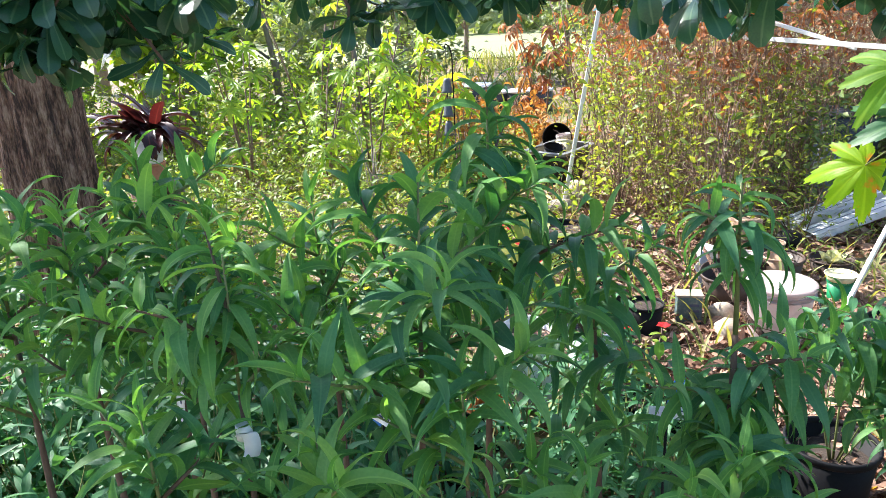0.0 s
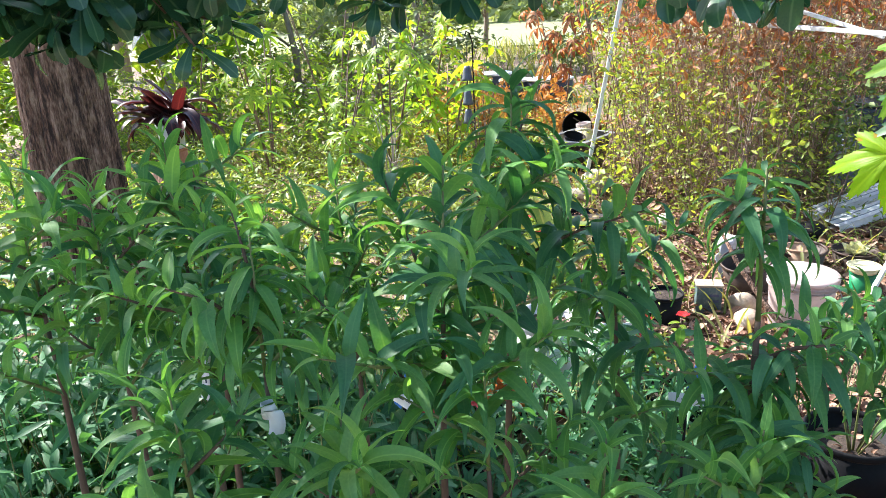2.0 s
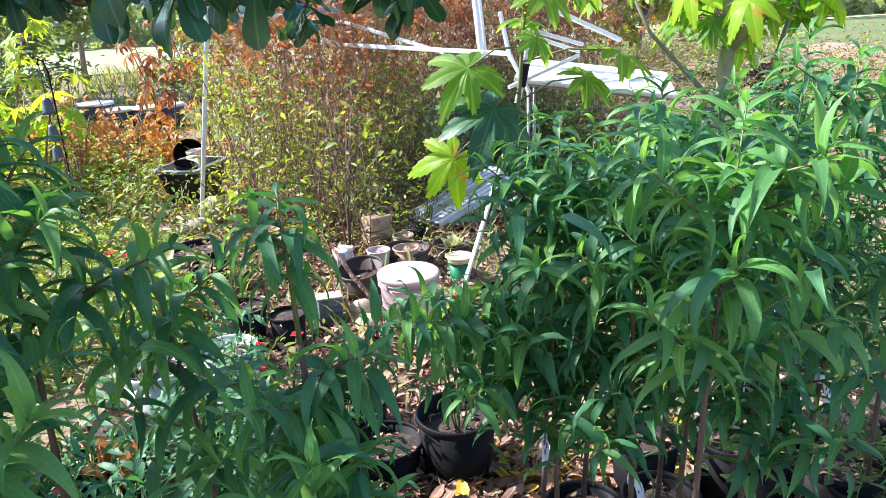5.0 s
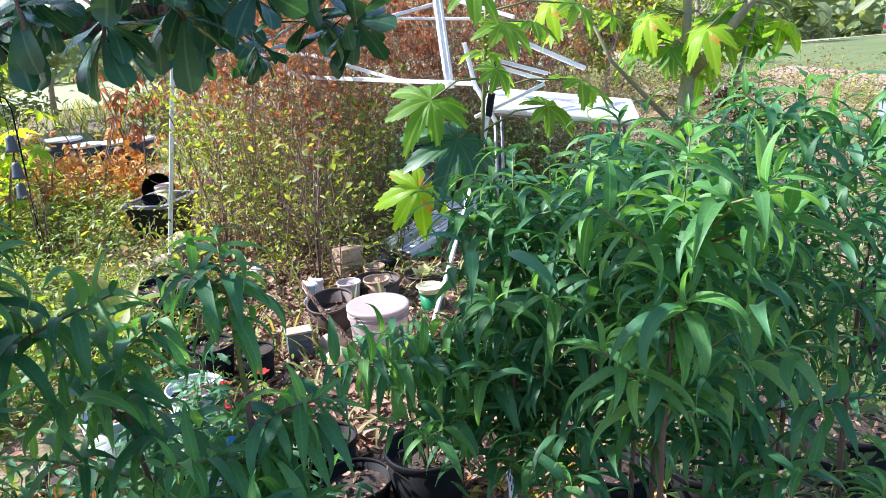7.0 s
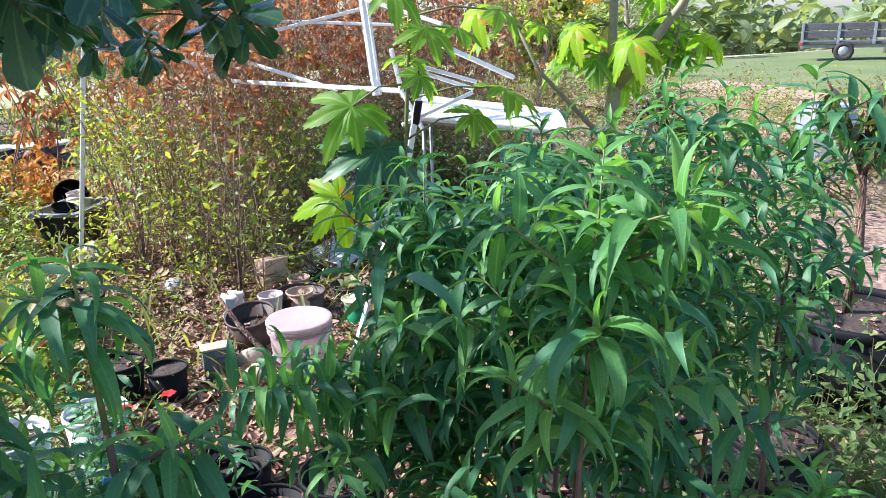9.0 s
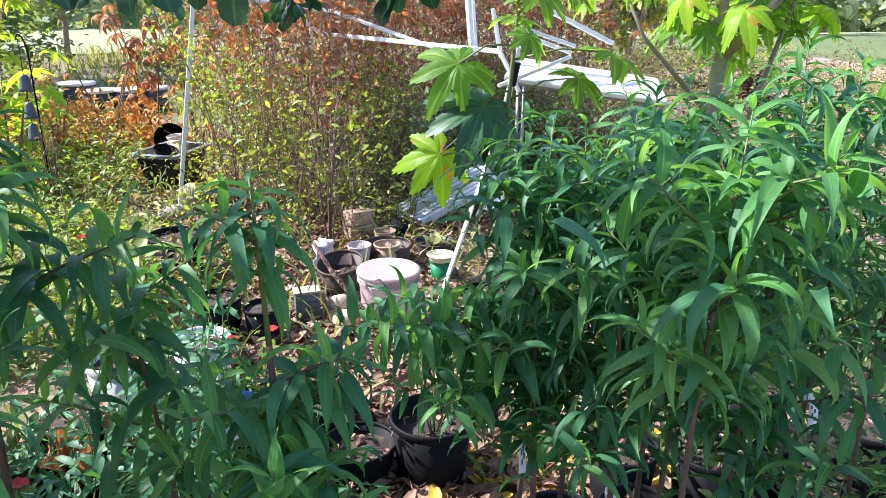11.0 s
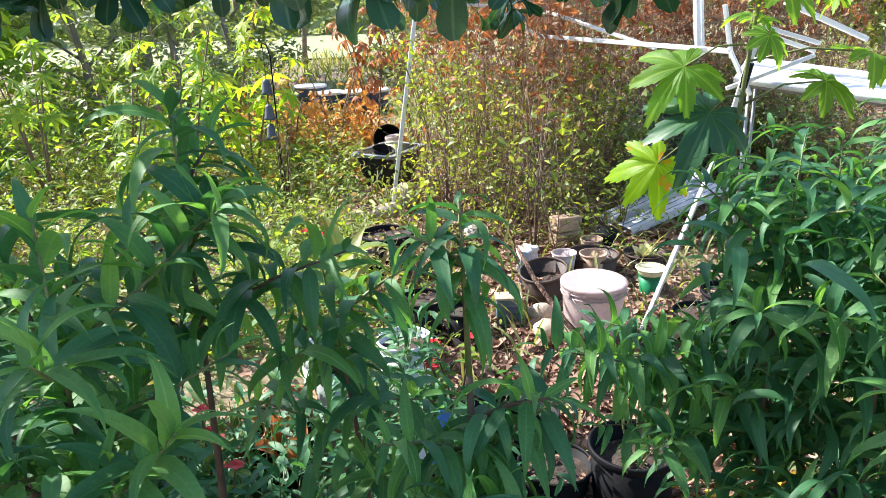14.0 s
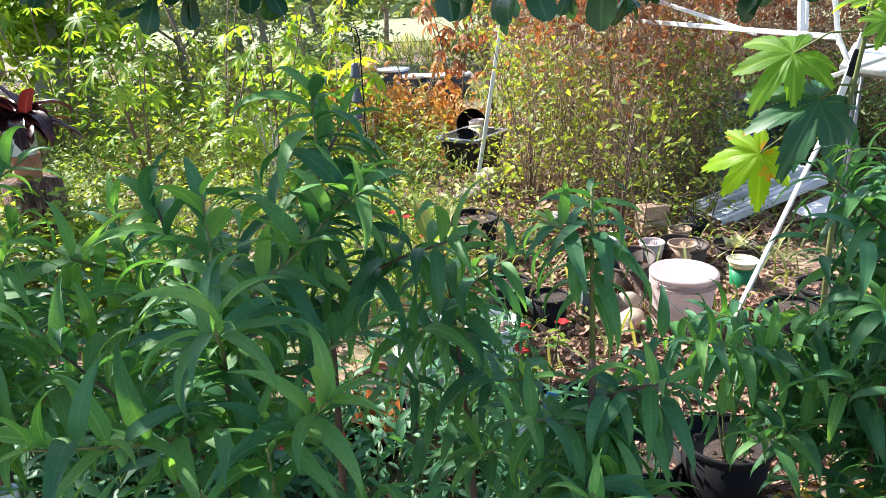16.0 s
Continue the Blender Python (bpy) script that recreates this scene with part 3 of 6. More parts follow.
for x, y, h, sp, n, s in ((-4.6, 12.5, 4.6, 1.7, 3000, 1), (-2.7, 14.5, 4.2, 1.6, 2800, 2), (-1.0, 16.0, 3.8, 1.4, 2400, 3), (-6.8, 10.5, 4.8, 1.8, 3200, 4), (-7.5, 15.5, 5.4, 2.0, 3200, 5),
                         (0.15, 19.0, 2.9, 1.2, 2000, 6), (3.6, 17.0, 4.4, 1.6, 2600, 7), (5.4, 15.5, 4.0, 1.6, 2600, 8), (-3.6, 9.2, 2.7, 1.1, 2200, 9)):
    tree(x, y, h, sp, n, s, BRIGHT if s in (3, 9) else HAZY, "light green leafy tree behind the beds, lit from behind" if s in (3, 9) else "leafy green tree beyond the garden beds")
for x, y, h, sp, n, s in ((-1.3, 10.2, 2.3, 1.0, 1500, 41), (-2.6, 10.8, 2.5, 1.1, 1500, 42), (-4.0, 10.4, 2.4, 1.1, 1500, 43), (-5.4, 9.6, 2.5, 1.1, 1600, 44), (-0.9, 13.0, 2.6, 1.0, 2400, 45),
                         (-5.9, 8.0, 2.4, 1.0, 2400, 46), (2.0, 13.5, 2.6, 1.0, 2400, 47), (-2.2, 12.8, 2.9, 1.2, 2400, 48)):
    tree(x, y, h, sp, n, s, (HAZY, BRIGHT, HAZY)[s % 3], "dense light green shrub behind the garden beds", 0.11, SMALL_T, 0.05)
tree(15.5, 16.5, 2.6, 1.0, 2200, 21, YELLOWLEAF, "yellowing shrubby tree beside the lawn")
tree(11.5, 12.8, 2.4, 1.1, 2400, 22, SHRUB, "dull olive shrub at the lawn's edge")
tree(9.0, 10.5, 2.3, 1.0, 2400, 23, SHRUB, "dull olive shrub at the lawn's edge")
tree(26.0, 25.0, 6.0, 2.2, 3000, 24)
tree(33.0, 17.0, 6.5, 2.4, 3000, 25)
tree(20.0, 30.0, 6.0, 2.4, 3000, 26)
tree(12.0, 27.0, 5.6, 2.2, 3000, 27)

# ---- the thicket of dead stalks and shrubs ----


THICKET_CLUMPS = np.stack([np.radians(rng.uniform(10.8, 38, 90)), rng.beta(0.9, 1.6, 90), rng.uniform(0, 1, 90)], 1)


def thicket_spot(n, near=5.7, deep=4.5):
    """Places in the thicket: a wedge ahead and to the side, thinning at its edges."""
    k = THICKET_CLUMPS[rng.integers(0, len(THICKET_CLUMPS), n)]
    a = k[:, 0] + rng.normal(0, 0.035, n)
    d = near - 0.2 + deep * k[:, 1] + rng.normal(0, 0.22, n) + 0.35 * np.sin(a * 14) + 0.9 * np.clip((a - 0.36) / 0.1, 0, 1)
    return np.stack([np.sin(a) * d + 0.25, np.cos(a) * d, np.zeros(n)], 1)


def build_thicket():
    m = Mass()
    for p in thicket_spot(820):
        h = rng.uniform(0.8, 2.5)
        lean = rng.normal(0, 0.22, 2) * h
        r0 = rng.uniform(0.0014, 0.0042)
        line = [p + np.array([lean[0] * s * s, lean[1] * s * s, h * s]) + (rng.normal(0, 0.03, 3) if s else 0) for s in (0, 0.3, 0.62, 1.0)]
        m.add(*tube(line, [r0, r0 * 0.85, r0 * 0.6, r0 * 0.3], 4, False), None, 0)
        for _ in range(5):
            s = rng.uniform(0.2, 0.98)
            q = p + np.array([lean[0] * s * s, lean[1] * s * s, h * s])
            e = q + rng.normal(0, 0.13, 3) + np.array([0, 0, 0.10])
            m.add(*tube([q, (q + e) / 2 + rng.normal(0, 0.012, 3), e], [r0 * 0.5, r0 * 0.4, r0 * 0.2], 3, False), None, 0)
    pos = thicket_spot(11000)
    pos = pos[rng.uniform(0.22, 0.62, len(pos)) > pos[:, 0] / pos[:, 1]]
    k = len(pos)
    pos[:, 2] = rng.triangular(0.5, 1.75, 2.5, k)
    m.add(*scatter(CURL_T, pos, around(k, -80, 20), rng.uniform(-1.5, 1.5, k), 0.03 + 0.085 * rng.uniform(0, 1, k) ** 1.6), slot=1)
    k = 12000
    pos = thicket_spot(k)
    pos[:, 2] = rng.triangular(0.02, 1.3, 2.5, k)
    m.add(*scatter(CURL_T, pos, around(k, -80, 20), rng.uniform(-1.5, 1.5, k), 0.02 + 0.06 * rng.uniform(0, 1, k) ** 1.6), slot=2)
    for p in thicket_spot(2200):
        p = p + np.array([0, 0, rng.uniform(0.05, 2.0)])
        e = p + rng.normal(0, 0.17, 3) + np.array([0, 0, 0.05])
        m.add(*tube([p, (p + e) / 2 + rng.normal(0, 0.02, 3), e], [0.0022, 0.0016, 0.0008], 3, False), None, 0)
    for p in thicket_spot(1500, 5.4, 2.0):
        p = p + np.array([0, 0, 0.5 * rng.uniform(0, 1) ** 1.5])
        e = p + rng.normal(0, 0.16, 3) * np.array([1, 1, 0.5]) + np.array([0, 0, 0.06])
        m.add(*tube([p, (p + e) / 2 + rng.normal(0, 0.025, 3), e], [0.003, 0.002, 0.001], 3, False), None, 3)
    k = 420
    pos = thicket_spot(k, 6.0)
    pos[:, 2] = rng.triangular(0.9, 1.7, 2.4, k)
    m.add(*scatter(DRY_FINGER_T, pos, around(k, -30, 20), rng.uniform(-0.6, 0.6, k), rng.uniform(0.10, 0.17, k)), slot=1)
    tagged(child("dry_thicket", m.mesh("dry_thicket", [STALK, DRY, DULL, STEM])), "thicket of tall dead brown stalks with rusty dried leaves", "thicket", kind="stuff")
    g = Mass()
    for p in thicket_spot(250, 5.4, 2.6):
        p = p + np.array([rng.normal(0, 0.16), rng.normal(0, 0.12), 0])
        side = p[0] / p[1] + rng.normal(0, 0.06)
        # darker leaf colour on the right stands in for the shadow there
        slot = 2 if side > 0.46 else 1
        h = (0.2 + 1.35 * rng.uniform(0, 1) ** 1.5) * (1.0 if slot == 1 else 0.75)
        for _ in range(3):
            e = p + np.array([rng.normal(0, 0.24), rng.normal(0, 0.24), h * rng.uniform(0.7, 1.1)])
            mid = (p + e) / 2 + rng.normal(0, 0.05, 3)
            g.add(*tube([p, mid, e], [0.004, 0.003, 0.0015], 4, False), None, 0)
            k = int(50 * h) + 6
            s = rng.triangular(0.15, 0.85, 1.0, k)[:, None]
            pos = p + (e - p) * s + rng.normal(0, 0.07, (k, 3))
            pos[:, 2] = np.maximum(pos[:, 2], 0.03)
            g.add(*scatter(TINY_T, pos, around(k, -50, 50), rng.uniform(-1.2, 1.2, k), 0.025 + 0.05 * rng.uniform(0, 1, k) ** 2), slot=slot)
    tagged(child("shrub_thicket", g.mesh("shrub_thicket", [STALK, SHRUB, FARLEAF])), "tangled yellow-green shrubs growing through the dead stalks", "shrubs", kind="stuff")


build_thicket()


def undergrowth(name, count, spot, tall, mat, label, leaf=(0.04, 0.10), per=38, templates=SMALL_T, wide=0.12):
    m = Mass()
    for _ in range(count):
        x, y = spot()
        h = rng.uniform(*tall)
        p = np.array([x, y, ground_z(x, y)])
        for _ in range(2):
            e = p + np.array([rng.normal(0, wide), rng.normal(0, wide), h])
            m.add(*tube([p, (p + e) / 2 + rng.normal(0, 0.02, 3), e], [0.004, 0.003, 0.0015], 3, False), None, 0)
            s = rng.uniform(0.15, 1.0, per)[:, None]
            pos = p + (e - p) * s + rng.normal(0, wide * 0.6, (per, 3))
            pos[:, 2] = np.maximum(pos[:, 2], p[2] + 0.02)
            m.add(*scatter(templates, pos, around(per, -30, 50), rng.uniform(-0.7, 0.7, per), rng.uniform(*leaf, per)), slot=1)
    return tagged(child(name, m.mesh(name, [TWIG, mat])), label, "undergrowth", kind="stuff")


undergrowth("undergrowth", 300, lambda: (rng.uniform(-4.2, 0.6), rng.uniform(3.4, 8.2)), (0.05, 0.4), WEED, "sunlit low green weeds covering the garden bed", (0.022, 0.062), 46, TINY_T, 0.11)
undergrowth("undergrowth", 170, lambda: (rng.uniform(-4.2, 0.8), rng.uniform(3.4, 8.4)), (0.1, 0.5), SHRUB, "yellow-green weeds in the sunlit bed", (0.03, 0.10), 30, THIN_T, 0.12)
undergrowth("undergrowth", 60, lambda: (rng.uniform(-3.8, 0.8), rng.uniform(3.6, 8.0)), (0.15, 0.6), OLIVE, "dried brown weeds among green ones", (0.03, 0.08), 26, CURL_T, 0.1)
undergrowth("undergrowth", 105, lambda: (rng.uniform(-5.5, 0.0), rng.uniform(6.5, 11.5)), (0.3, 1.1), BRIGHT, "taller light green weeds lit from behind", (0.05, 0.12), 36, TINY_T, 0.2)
undergrowth("undergrowth", 110, lambda: (rng.uniform(-0.9, 3.4), rng.uniform(3.0, 5.6)), (0.04, 0.2), WEED, "small weeds along the leaf-strewn path", (0.015, 0.04), 26, TINY_T)
undergrowth("undergrowth", 330, lambda: (rng.uniform(4.2, 13.0), rng.uniform(3.0, 14.0)), (0.2, 0.8), OLIVE, "dry brown weeds beside the lawn", (0.03, 0.09), 40, TINY_T, 0.22)
undergrowth("undergrowth", 120, lambda: (rng.uniform(4.2, 12.0), rng.uniform(4.0, 14.0)), (0.2, 0.7), SHRUB, "olive green weeds beside the lawn", (0.03, 0.09), 40, TINY_T, 0.22)
undergrowth("undergrowth", 80, lambda: (rng.uniform(-1.6, 0.0), rng.uniform(0.9, 2.6)), (0.1, 0.5), FARLEAF, "green weeds between the sapling pots", (0.03, 0.07), 40, TINY_T, 0.1)
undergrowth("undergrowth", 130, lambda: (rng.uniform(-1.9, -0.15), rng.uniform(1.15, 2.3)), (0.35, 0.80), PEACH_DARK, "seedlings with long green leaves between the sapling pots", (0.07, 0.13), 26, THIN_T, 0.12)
undergrowth("undergrowth", 26, lambda: (-1.6 + rng.normal(0, 0.22), 3.95 + rng.normal(0, 0.14)), (0.3, 0.62), WEED, "tall green weeds hiding a stump", (0.04, 0.09), 30, TINY_T, 0.12)
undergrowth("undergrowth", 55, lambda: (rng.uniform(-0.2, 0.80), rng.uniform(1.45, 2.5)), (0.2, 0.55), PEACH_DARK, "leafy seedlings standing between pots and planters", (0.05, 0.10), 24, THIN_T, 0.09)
undergrowth("undergrowth", 90, lambda: (rng.uniform(1.9, 4.2), rng.uniform(0.9, 2.6)), (0.1, 0.45), FARLEAF, "green weeds between the sapling pots", (0.03, 0.07), 30, TINY_T, 0.1)


ORANGELEAF = leaf_material("orange_leaf", (0.40, 0.16, 0.03), (0.58, 0.27, 0.06), (0.70, 0.42, 0.12), 0.6, 0.3, glow=(1.2, 1.1, 0.8))


def litter(name, n, spot, mat, size, label, templates=CURL_T):
    pos = np.array([spot() for _ in range(n)])
    z = np.array([ground_z(x, y) for x, y in pos]) + rng.uniform(0.012, 0.035, n)
    m = Mass()
    m.add(*scatter(templates, np.column_stack([pos, z]), around(n, -12, 18), rng.uniform(-0.6, 0.6, n), rng.uniform(*size, n)))
    tagged(child(name, m.mesh(name, [mat])), label, "fallen leaves", kind="stuff")


def near_path():
    """A winding strip of leaf litter from the sapling pots to the thicket."""
    y = rng.uniform(0.8, 6.0)
    return (0.95 + 0.12 * y + rng.normal(0, 0.42), y)


litter("leaf_litter", 12000, near_path, LITTER, (0.02, 0.085), "pinkish brown fallen leaves and bark chips on the path")
litter("leaf_litter", 3000, lambda: (rng.uniform(-2.5, 4.2), rng.uniform(0.6, 6.5)), LITTER, (0.04, 0.10), "scattered brown fallen leaves")
litter("yellow_leaf_litter", 150, lambda: (1.62 + rng.normal(0, 0.26), 1.80 + rng.normal(0, 0.18)), YELLOWLEAF, (0.05, 0.10), "yellow fallen leaves under the saplings")
undergrowth("undergrowth", 46, lambda: (rng.uniform(-0.35, 0.85), rng.uniform(7.2, 9.2)), (0.12, 0.5), ORANGELEAF, "orange dried weeds in the sun", (0.06, 0.15), 16, CURL_T, 0.14)
litter("orange_leaf_litter", 2200, lambda: (0.25 + rng.normal(0, 0.45), 8.2 + rng.normal(0, 0.8)), ORANGELEAF, (0.08, 0.17), "orange dried leaves on the sunlit ground")


def twigs(n):
    """Short dry twigs lying among the leaf litter."""
    m = Mass()
    for _ in range(n):
        x, y = near_path()
        z = ground_z(x, y) + rng.uniform(0.015, 0.045)
        a, l, r0 = rng.uniform(0, 6.28), rng.uniform(0.06, 0.28), rng.uniform(0.0015, 0.004)
        p = np.array([x, y, z])
        e = p + np.array([math.cos(a) * l, math.sin(a) * l, rng.normal(0, 0.012)])
        m.add(*tube([p, (p + e) / 2 + rng.normal(0, 0.008, 3), e], [r0, r0 * 0.8, r0 * 0.4], 4, False), None, 0)
    tagged(child("twig_litter", m.mesh("twig_litter", [STALK])), "dry twigs scattered over the leaf litter", "twigs", kind="stuff")


twigs(520)


def grass(name, n, spot, tall, label, mat=GRASS):
    pos = np.array([spot() for _ in range(n)])
    z = np.array([ground_z(x, y) for x, y in pos])
    m = Mass()
    m.add(*scatter(GRASS_T, np.column_stack([pos, z]), around(n, 45, 88), rng.uniform(-0.5, 0.5, n), rng.uniform(*tall, n)))
    tagged(child(name, m.mesh(name, [mat])), label, "grass", kind="stuff")


grass("grass", 5200, lambda: (rng.uniform(-4.5, 3.5), rng.uniform(2.2, 11.0)), (0.08, 0.28), "thin yellow-green grass among the weeds")
grass("grass", 2600, lambda: (rng.uniform(-6, 3), rng.uniform(10, 22)), (0.2, 0.5), "pale tall grass behind the garden")

# ---- the old tree whose boughs hang over the camera ----


def old_tree():
    x0, y0 = -1.735, 3.14
    g = thing("broadleaf_tree", x0, y0, 0, "old tree with furrowed brown bark and glossy dark green leaves", "tree")
    # a fluted trunk with root flare
    v, f = [], []
    rings, sides = 60, 120
    for i in range(rings + 1):
        z = 3.4 * i / rings - 0.05
        base = 0.195 + 0.16 * math.exp(-max(z, 0) / 0.22) - 0.02 * z
        for s in range(sides):
            a = 2 * math.pi * s / sides
            rr = base * (1 + 0.06 * math.sin(5 * a + 0.6 * z) + 0.035 * math.sin(11 * a - z) + 0.03 * noise.noise((math.cos(a) * 4, math.sin(a) * 4, z * 1.3)))
            rr += 0.010 * noise.noise((math.cos(a) * 16, math.sin(a) * 16, z * 1.6)) + 0.006 * noise.noise((math.cos(a) * 34, math.sin(a) * 34, z * 3))
            v.append((rr * math.cos(a) + 0.03 * z, rr * math.sin(a), z))
    for i in range(rings):
        for s in range(sides):
            f.append((i * sides + s, i * sides + (s + 1) % sides, (i + 1) * sides + (s + 1) % sides, (i + 1) * sides + s))
    child("trunk", mesh_from("trunk", v, f, None, [BARK]), g, None, "furrowed reddish brown bark")
    off = Vector((x0, y0, 0))
    r = random.Random(4)

    def limb(points, r0, r1, sides=8):
        p = [Vector(q) - off for q in points]
        n = len(p) - 1
        tube_part("limb", p, [r0 + (r1 - r0) * i / n for i in range(n + 1)], BARK, g, sides)

    limb([(-1.65, 3.1, 2.3), (-1.2, 2.5, 2.35), (-0.6, 1.9, 2.05), (-0.05, 1.62, 1.70), (0.35, 1.66, 1.60), (0.75, 1.75, 1.66)], 0.085, 0.012)
    limb([(-1.7, 3.0, 2.2), (-1.3, 2.1, 2.2), (-0.85, 1.35, 1.95), (-0.5, 0.95, 1.72), (-0.3, 0.85, 1.66)], 0.07, 0.01)
    limb([(-0.6, 1.9, 2.05), (0.1, 1.5, 2.1), (0.6, 1.35, 1.9), (0.85, 1.3, 1.72)], 0.03, 0.008)
    limb([(-1.6, 3.2, 2.6), (-1.0, 3.4, 3.3), (-0.2, 3.2, 3.8)], 0.10, 0.03)
    limb([(-1.7, 3.0, 2.8), (-1.5, 2.0, 3.4), (-1.0, 0.8, 3.7)], 0.10, 0.03)
    # hanging sprays of leaves: each a twig with a whorl at its tip
    sprays = []

    def spread(a, b, n, jit, drop):
        for i in range(n):
            q = Vector(a).lerp(Vector(b), (i + r.random()) / n) + Vector((r.gauss(0, jit), r.gauss(0, jit), r.gauss(0, jit * 0.6)))
            sprays.append((q, drop))

    spread((-0.70, 0.98, 1.68), (-0.24, 1.06, 1.655), 26, 0.045, 0.06)
    spread((-0.56, 1.04, 1.625), (-0.26, 1.14, 1.595), 13, 0.035, 0.05)
    spread((-0.25, 1.30, 1.63), (0.30, 1.55, 1.645), 16, 0.035, 0.04)
    spread((0.25, 1.62, 1.64), (0.75, 1.75, 1.64), 10, 0.035, 0.06)
    spread((0.45, 1.15, 1.67), (0.85, 1.30, 1.66), 13, 0.06, 0.08)
    spread((0.35, 0.95, 1.68), (0.62, 1.02, 1.66), 9, 0.05, 0.08)
    spread((0.60, 1.75, 1.58), (0.88, 1.86, 1.57), 7, 0.04, 0.04)
    for q, drop in sprays:
        tip = q + Vector((r.gauss(0, 0.03), r.gauss(0, 0.03), -drop * r.uniform(0.2, 0.9)))
        start = q + Vector((r.gauss(0, 0.05), r.gauss(0.06, 0.05), 0.10))
        tube_part("twig", [start - off, q - off, tip - off], [0.004, 0.003, 0.002], STEM, g, 5)
        for i in range(r.randint(7, 11)):
            a = i * 2.4 + r.uniform(-0.3, 0.3)
            e = r.uniform(-1.1, 0.6)
            d = (math.cos(a) * math.cos(e), math.sin(a) * math.cos(e), math.sin(e))
            at = tip.lerp(q, r.uniform(0, 0.5)) - off
            place_leaf(SPOON_LEAVES, g, at, d, r.uniform(-0.6, 0.6), r.uniform(0.058, 0.092), r)
    # the crown above, out of view; clumps added to shade the saplings
    m = Mass()
    n = 3700
    c = np.array([(-1.5, 3.2, 3.3), (-0.8, 2.4, 2.9), (-1.2, 1.6, 3.2), (-0.4, 1.8, 3.0), (-2.4, 2.2, 3.3), (-0.8, 3.2, 3.8), (-1.6, 0.6, 3.2), (-2.9, 1.3, 3.5), (-2.8, 3.6, 3.4), (-0.8, 0.9, 2.8), (0.2, 1.4, 2.7), (-2.1, 2.35, 2.9), (-2.1, 2.35, 2.9), (-2.3, 2.6, 3.0)])
    pos = c[rng.integers(0, len(c), n)] + rng.normal(0, 1, (n, 3)) * np.array([0.42, 0.42, 0.28])
    pos[:, 2] = np.maximum(pos[:, 2], 2.05 + 0.12 * np.maximum(pos[:, 1] - 1.5, 0))
    # gaps between the boughs, cut along the sun's rays to light chosen saplings
    for gap in ((-1.40, 2.05, 2.95), (-0.23, 1.78, 2.95)):
        away = pos - np.array(gap)
        along = away @ np.array(sun_from)
        pos = pos[np.linalg.norm(away - np.outer(along, np.array(sun_from)), axis=1) > 0.18]
    n = len(pos)
    m.add(*scatter([blade(**k) for k in SPOON_KINDS], pos - np.array([x0, y0, 0]), around(n, -50, 30), rng.uniform(-0.7, 0.7, n), rng.uniform(0.08, 0.13, n)))
    ob = child("crown", m.mesh("crown", [GLOSSY]), g)
    ob["kind"] = "stuff"


old_tree()

# ---- potted saplings ----


def pot(x, y, z, r, h, mat=BLACK_PLASTIC, label="black plastic nursery pot filled with soil", name="nursery_pot", group="nursery pots", fill=0.85, sides=36, tilt=(0, 0, 0)):
    g = thing(name, x, y, z, label, "pot", group)
    g.matrix_basis = pose(x, y, z, *tilt)
    part("body", lathe([(0, 0.004), (r * 0.80, 0.0), (r * 0.82, 0.01), (r * 0.97, h * 0.93), (r * 0.955, h * 0.93), (r * 0.80, 0.02), (0, 0.02)], sides), mat, g, smooth=True)
    part("rim", lathe([(r * 0.965, h * 0.90), (r * 1.0, h * 0.90), (r * 1.02, h * 0.92), (r * 1.02, h * 0.985), (r * 1.0, h), (r * 0.955, h), (r * 0.945, h * 0.92), (r * 0.965, h * 0.90)], sides), mat, g, smooth=True)
    if fill:
        bm = lathe([(0, h * fill + 0.012), (r * 0.3, h * fill + 0.01), (r * 0.6, h * fill + 0.004), (r * (0.80 + 0.15 * fill), h * fill)], 24)
        for q in bm.verts:
            q.co.z += 0.006 * noise.noise(q.co * 40)
        part("soil", bm, SOIL, g, smooth=True)
        if r > 0.1 and z < 0.05:
            n = int(900 * r * r) + 8
            a, d = rng.uniform(0, 6.28, n), r * 0.85 * np.sqrt(rng.uniform(0, 1, n))
            m = Mass()
            m.add(*scatter(CURL_T, np.stack([d * np.cos(a), d * np.sin(a), np.full(n, h * fill + 0.016)], 1), around(n, -10, 20), rng.uniform(-0.5, 0.5, n), rng.uniform(0.015, 0.045, n)))
            child("mulch", m.mesh("mulch", [LITTER]), g)["kind"] = "stuff"
    return g


